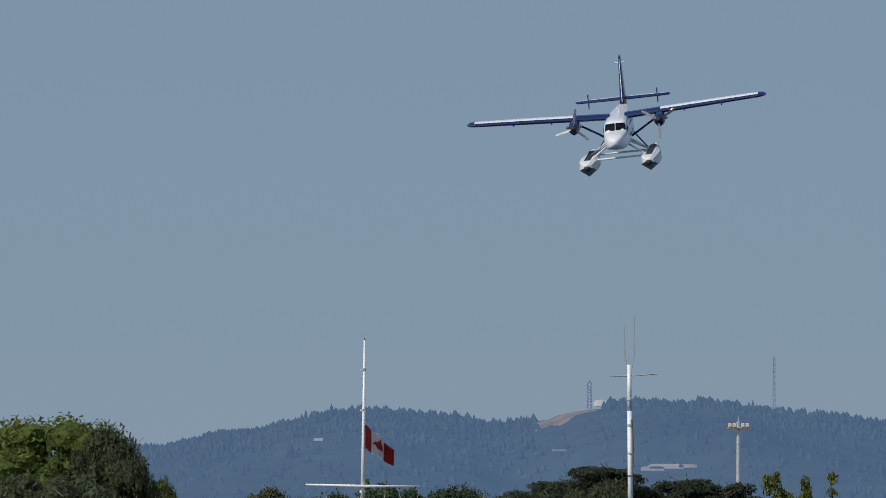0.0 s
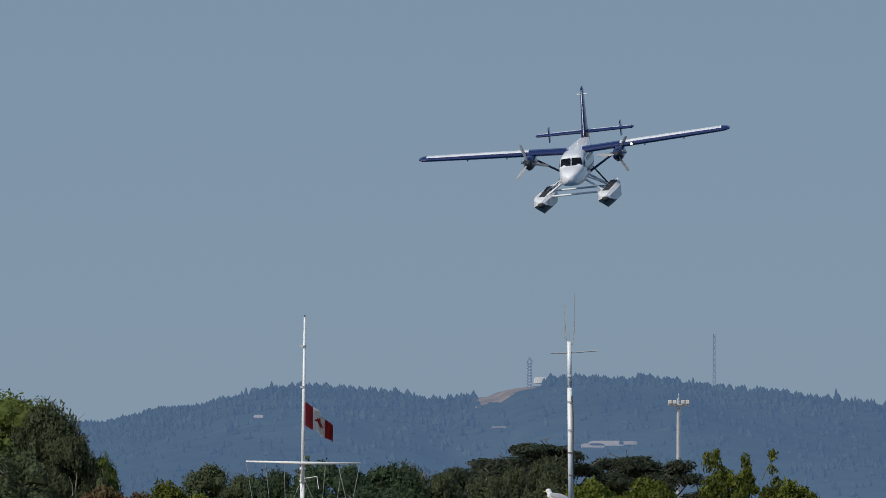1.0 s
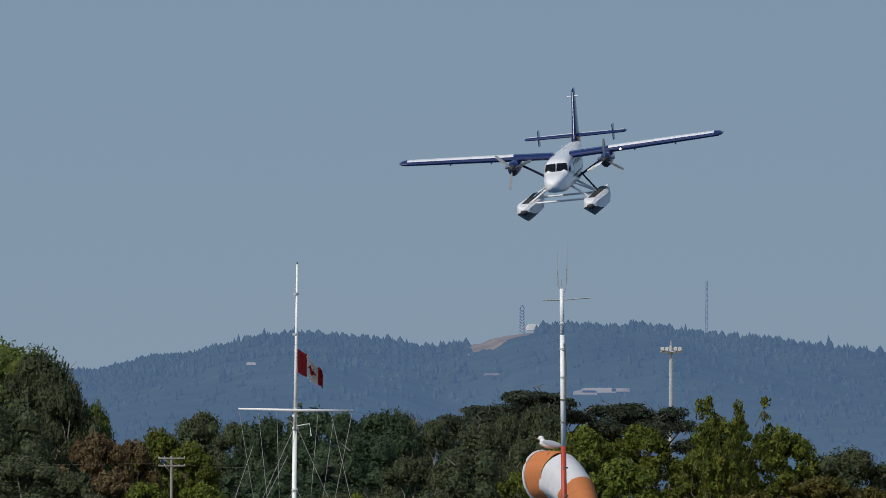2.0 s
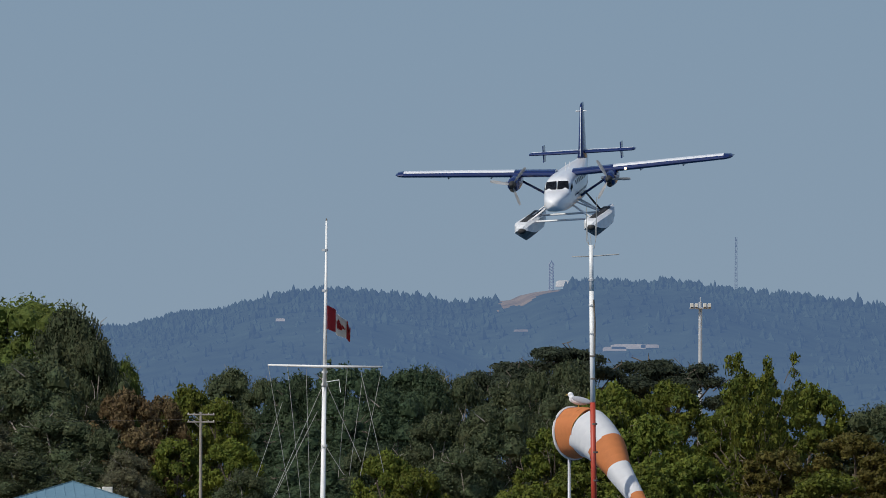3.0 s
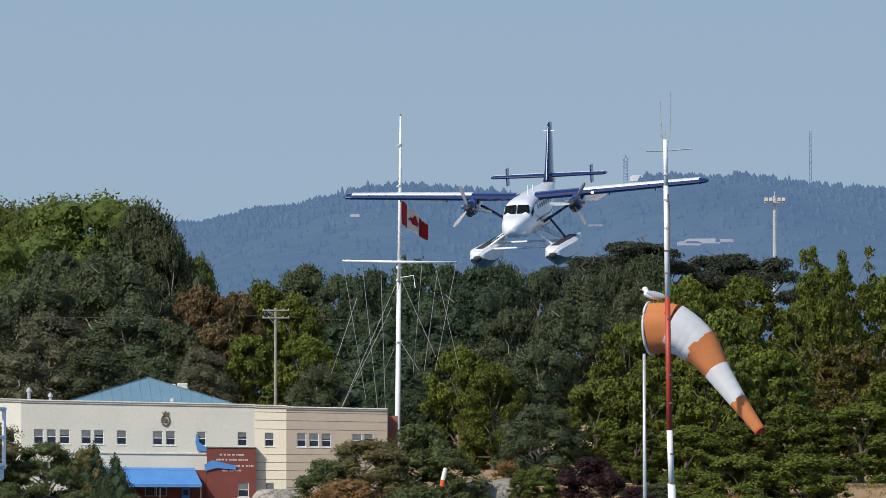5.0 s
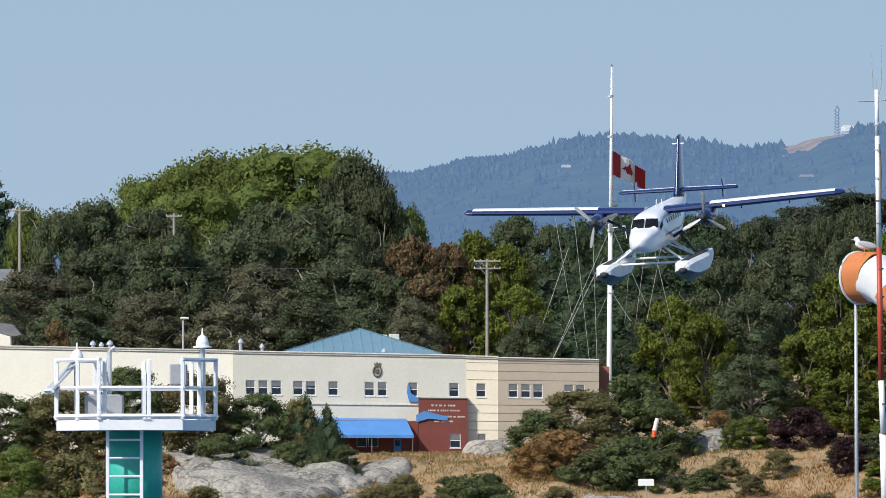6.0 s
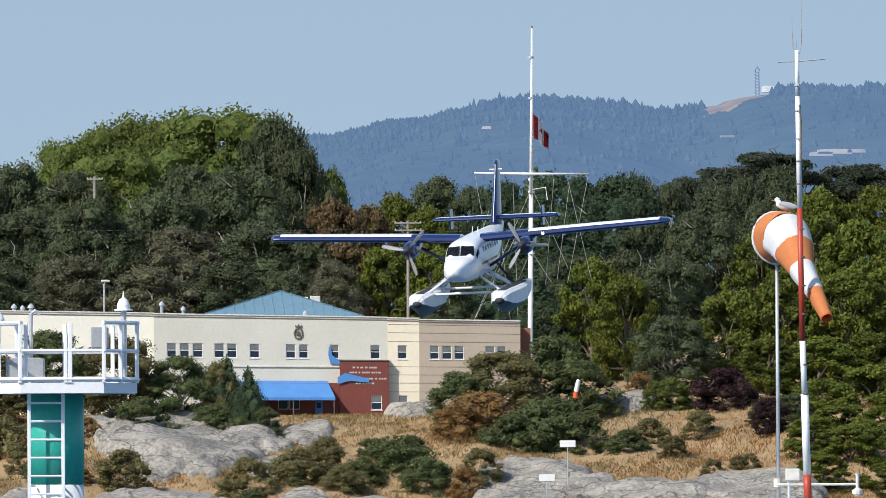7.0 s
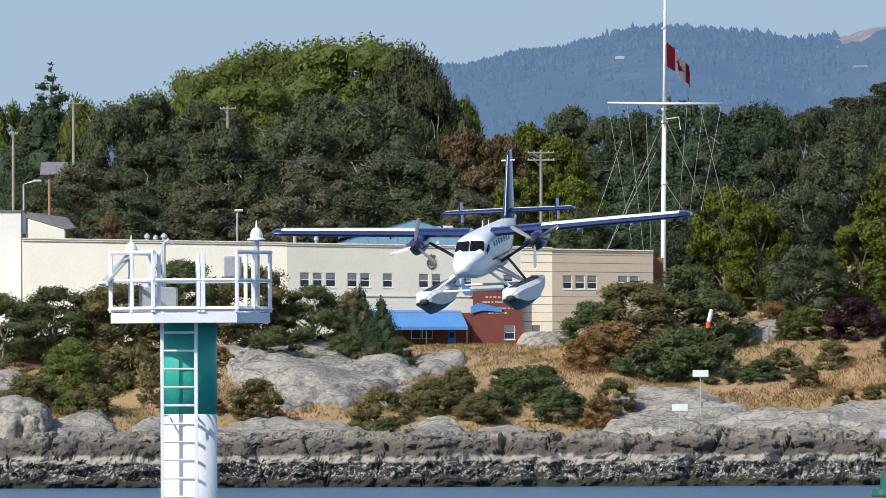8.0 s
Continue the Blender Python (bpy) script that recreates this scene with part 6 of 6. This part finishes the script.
def shore_ledge():
    xs, ys = np.arange(-50, 70, 0.2), np.concatenate([np.arange(1087.2, 1094.2, 0.14), np.arange(1094.3, 1103.4, 0.35)])
    gx, gy = np.meshgrid(xs, ys)
    z = np.interp(gy, [1087, 1088.4, 1089.2, 1090.2, 1092.0, 1093.2, 1095.4, 1097.0, 1100.0, 1103.4], [-1.0, -0.1, 1.1, 1.95, 2.2, 2.7, 3.05, 3.3, 3.3, 1.8])
    bump = np.array([[ridged(px * 0.13, py * 0.26, 3.0) * 0.34 + ridged(px * 0.6, py * 0.5, 9.0, 4) * 0.26 + ridged(px * 1.7, py * 1.1, 2.0, 2) * 0.14 - 0.9 * max(0.0, 1 - abs(noise.noise(Vector((px * 0.22, py * 0.10, 4.0)))) / 0.045) for px in xs] for py in ys])
    z = z + (bump - 0.2) * np.interp(gy, [1087, 1090, 1096, 1103], [0.5, 1.0, 1.1, 0.8])
    # worn blocks of uneven height above the tide marks
    crest = np.array([[0.55 * noise.noise(Vector((px * 0.07, 2.0, 0))) + 0.40 * noise.noise(Vector((px * 0.23, 8.0, 0))) for px in xs]])
    z = z + crest * smoothstep(1090.5, 1094.0, gy)
    shift = np.array([[noise.noise(Vector((px * 0.22, 5.0, 0))) * 1.6 + noise.noise(Vector((px * 0.07, 1.0, 0))) * 1.8 + noise.noise(Vector((px * 0.7, 3.0, 0))) * 0.5 for px in xs]])
    me = sheet("shore_ledge", xs, ys, z, granite_tide, smooth=False)
    co = np.empty(len(me.vertices) * 3)
    me.vertices.foreach_get("co", co)
    co = co.reshape(-1, 3)
    co[:, 1] += np.broadcast_to(shift, gx.shape).reshape(-1)
    # undercut joints and broken faces
    co[:, 1] += [0.55 * ridged(q[0] * 0.45, q[2] * 1.1, 6.0, 3) + 0.3 * noise.noise(Vector((q[0] * 1.6, q[2] * 2.2, 1.0))) for q in co]
    me.vertices.foreach_set("co", co.ravel())
    return tagged(new("shore_ledge", me), "jagged tidal rock ledge with barnacles and dark weed", "rock", kind="structure")


shore_ledge()


def boulder(a, top, d, width, height, deep, seed, label="rounded grey granite outcrop"):
    """A worn outcrop sunk in the bank: 'width' and 'height' on the bearing scale, 'deep' in metres."""
    k = d / FOCUS
    bm = bmesh.new()
    bmesh.ops.create_icosphere(bm, subdivisions=5, radius=1)
    off = Vector((seed * 3.7, seed * 1.9, seed * 0.7))
    for v in bm.verts:
        p = v.co.copy()
        w = Vector((p.x * 1.6, p.y * 1.3, p.z * 0.9))
        n = noise.noise(w * 1.2 + off) * 0.26 + ridged(*(w * 1.5 + off), 4) * 0.10 - 0.1 + noise.noise(w * 8.5 + off) * 0.035
        near = noise.voronoi(w * 2.2 + off)[0]
        step = -0.07 * max(0.0, 1 - (near[1] - near[0]) / 0.09)
        q = p * (1 + n + step)
        flat = q.z if q.z < 0.55 else 0.55 + (q.z - 0.55) * 0.5
        if p.z < 0.1:
            flare = (1 + 0.5 * (0.1 - p.z)) / max(0.25, math.hypot(p.x, p.y)) * (1 + 0.6 * n)
            q = Vector((p.x * flare, p.y * flare, q.z))
        v.co = Vector((q.x * width * k / 2, q.y * deep / 2, (flat - 0.72) * height * k))
    p = spot(a, top, d)
    ob = thing("rock_outcrop", bm, granite, label, "rock", group="rock outcrops on the bank", smooth=True)
    ob.matrix_basis = pose(p.x, d, p.z)
    return ob


boulder(-757, 60, 1105, 125, 92, 8, 3)


def outcrop(a, d, deep, width, thick, seed):
    """Bedrock that breaks through the slope: a low ice-worn back with tilted sheets, ledges and cracks."""
    k = d / FOCUS
    cx, half = a * k, width * k / 2
    nx, ny = max(24, min(110, int(width * k / 0.2))), max(20, min(90, int(deep / 0.25)))
    xs, ys = np.linspace(cx - half * 1.15, cx + half * 1.15, nx), np.linspace(d - deep * 0.6, d + deep * 0.6, ny)
    zs = ground_height(*np.meshgrid(xs, ys))
    for j, y in enumerate(ys):
        for i, x in enumerate(xs):
            u, v = (x - cx) / half, (y - d) / (deep / 2)
            edge = 1 - (u * u + v * v) + 0.5 * noise.noise(Vector((x * 0.3 + seed, y * 0.22, seed))) + 0.25 * noise.noise(Vector((x * 0.9, y * 0.7, seed)))
            lift = max(-0.4, min(1.0, edge * 2.2))
            lift = math.sqrt(lift) if lift > 0 else lift
            sheets = x * 0.05 + y * 0.17 + 1.2 * noise.noise(Vector((x * 0.10, y * 0.10, seed + 4.0)))
            step = 0.5 + 0.5 * math.sin(6.2832 * sheets + 0.8 * math.sin(6.2832 * sheets))
            crack = max(0.0, 1 - abs(noise.noise(Vector((x * 0.30 + y * 0.25, y * 0.12 - x * 0.05, seed + 8.0)))) / 0.035)
            rough = ridged(x * 0.5, y * 0.35, seed, 4)
            zs[j, i] += thick * lift + max(0.0, lift) * (0.30 * step * min(1.0, thick) - 0.20 * crack + 0.09 * rough) - 0.1
    return tagged(new("rock_outcrop", sheet("rock_outcrop", xs, ys, zs, granite)), "low ice-worn grey granite outcrop in dry grass", "rock", group="rock outcrops on the bank")


for seed, row in enumerate(OUTCROPS):
    outcrop(*row, seed * 2.7)

straw = leafy("dry_straw", (0.50, 0.32, 0.14), (0.36, 0.23, 0.10), vary=0.4, scale=0.5)
rusty = leafy("rusty_bracken", (0.34, 0.17, 0.055), (0.22, 0.13, 0.05), vary=0.4, scale=0.5)
scrub_leaf = leafy("low_scrub", (0.17, 0.15, 0.06), (0.25, 0.19, 0.085), vary=0.3, scale=0.5)


def tufts(name, count, seed, material, high, spread, keep, label):
    """Blades in tufts over the bank where keep(x, y) allows."""
    rng = np.random.default_rng(seed)
    verts, faces, made = [], [], 0
    while made < count:
        x, y = rng.uniform(-46, 66), rng.uniform(1097, 1152)
        if not keep(x, y):
            made += 0.25
            continue
        made += 1
        z = height_at(x, y)
        for _ in range(5):
            a, h, w = rng.uniform(0, 6.283), high * rng.uniform(0.5, 1.4), spread * rng.uniform(0.5, 1.2)
            px, py = x + rng.normal() * spread * 2.4, y + rng.normal() * spread * 2.4
            b = len(verts)
            c, s = math.cos(a) * w * 0.4, math.sin(a) * w * 0.4
            lx, ly = rng.normal() * h * 0.4, rng.normal() * h * 0.4
            verts += [(px - c, py - s, z - 0.1), (px + c, py + s, z - 0.1), (px + lx + c * 0.6, py + ly + s * 0.6, z + h * 0.7), (px + lx * 1.6, py + ly * 1.6, z + h)]
            faces += [(b, b + 1, b + 2), (b, b + 2, b + 3)]
    me = bpy.data.meshes.new(name)
    me.from_pydata(verts, [], faces)
    me.materials.append(material)
    return tagged(new(name, me), label, "grass", kind="stuff")


patch = lambda x, y, s: noise.noise(Vector((x * 0.11 + s, y * 0.13, s)))
tufts("dry_grass", 26000, 1, straw, 0.13, 0.08, lambda x, y: patch(x, y, 0) > -0.15, "sun-bleached dry grass on the bank")
tufts("bracken", 10000, 2, rusty, 0.26, 0.09, lambda x, y: patch(x, y, 7) > 0.12 and y < 1135, "rusty bracken and dry weeds")
tufts("low_scrub", 15000, 3, scrub_leaf, 0.22, 0.085, lambda x, y: patch(x, y, 13) > -0.06, "low olive scrub among the grass")

for a, b, d, w, h in ((455, 102, 1108, 14, 6), (418, 42, 1097.5, 14, 6)):
    p = spot(a, b, d)
    k = d / FOCUS
    z0 = p.z - 3.0
    notice = holder("notice_board", (p.x, d, z0), "small blank white board on a post", "sign", "boards on the rocks")
    part("board", box(-w * k, w * k, -0.04, 0.0, 3.0 - h * k, 3.0 + h * k, 0.01), sign_white, notice)
    part("post", tube([(0, 0.05, 0), (0, 0.05, 3.0)], 0.04, 6), galvanised, notice)
orange_paint = surface("orange_marker", (0.75, 0.12, 0.03), rough=0.6, scale=3)
p = spot(470, 194, 1140)
marker = holder("marker_drum", (p.x, 1140, p.z - 0.3), "leaning white marker with an orange foot", "marker")
part("drum", tube([(0.0, 0, 0.30), (0.2, 0, 1.15), (0.22, 0, 1.22)], [0.17, 0.16, 0.10], 12), sign_white, marker)
part("foot", tube([(-0.06, 0, -0.2), (0.0, 0, 0.30)], [0.19, 0.17], 12), orange_paint, marker, "orange foot")


buoy_green = surface("buoy_green", (0.010, 0.11, 0.080), (0.008, 0.085, 0.065), rough=0.5, scale=1.2, fine=10)
p = spot(786, 0, 900)
buoy = holder("channel_buoy", (p.x, 900, 0), "green can buoy floating in the channel", "buoy")
part("hull", tube([(0, 0, -0.6), (0, 0, 0.1), (0, 0, 0.45), (0, 0, 0.5)], [0.8, 1.0, 0.95, 0.6], 20), buoy_green, buoy)
part("tower", tube([(0, 0, 0.5), (0, 0, 1.5), (0, 0, 1.55)], [0.5, 0.42, 0.2], 16), buoy_green, buoy)


def motions():
    """All that moves: the aircraft, its propellers, the flag and the windsock."""
    walk(aircraft, [(t, aircraft_pose(*r)) for t, *r in AIRCRAFT_ROWS])
    for hub, place, start in PROPS:
        walk(hub, [(k / FPS, Matrix.Translation(place) @ Matrix.Rotation(radians(start + 83.0 * k), 4, "Y")) for k in range(int(8 * FPS) + 1)])
    times, *columns = zip(*FLAG_ROWS)
    states = [(t, flag_poses(*(float(np.interp(t, times, c)) for c in columns))) for t in np.arange(81) / 10]
    for k, strip in enumerate(flag_strips):
        walk(strip, [(t, s[k]) for t, s in states])
    states = [(t, sock_poses(q)) for t, q in SOCK_ROWS]
    for k, band in enumerate(sock_parts):
        walk(band, [(t, s[k]) for t, s in states])


motions()
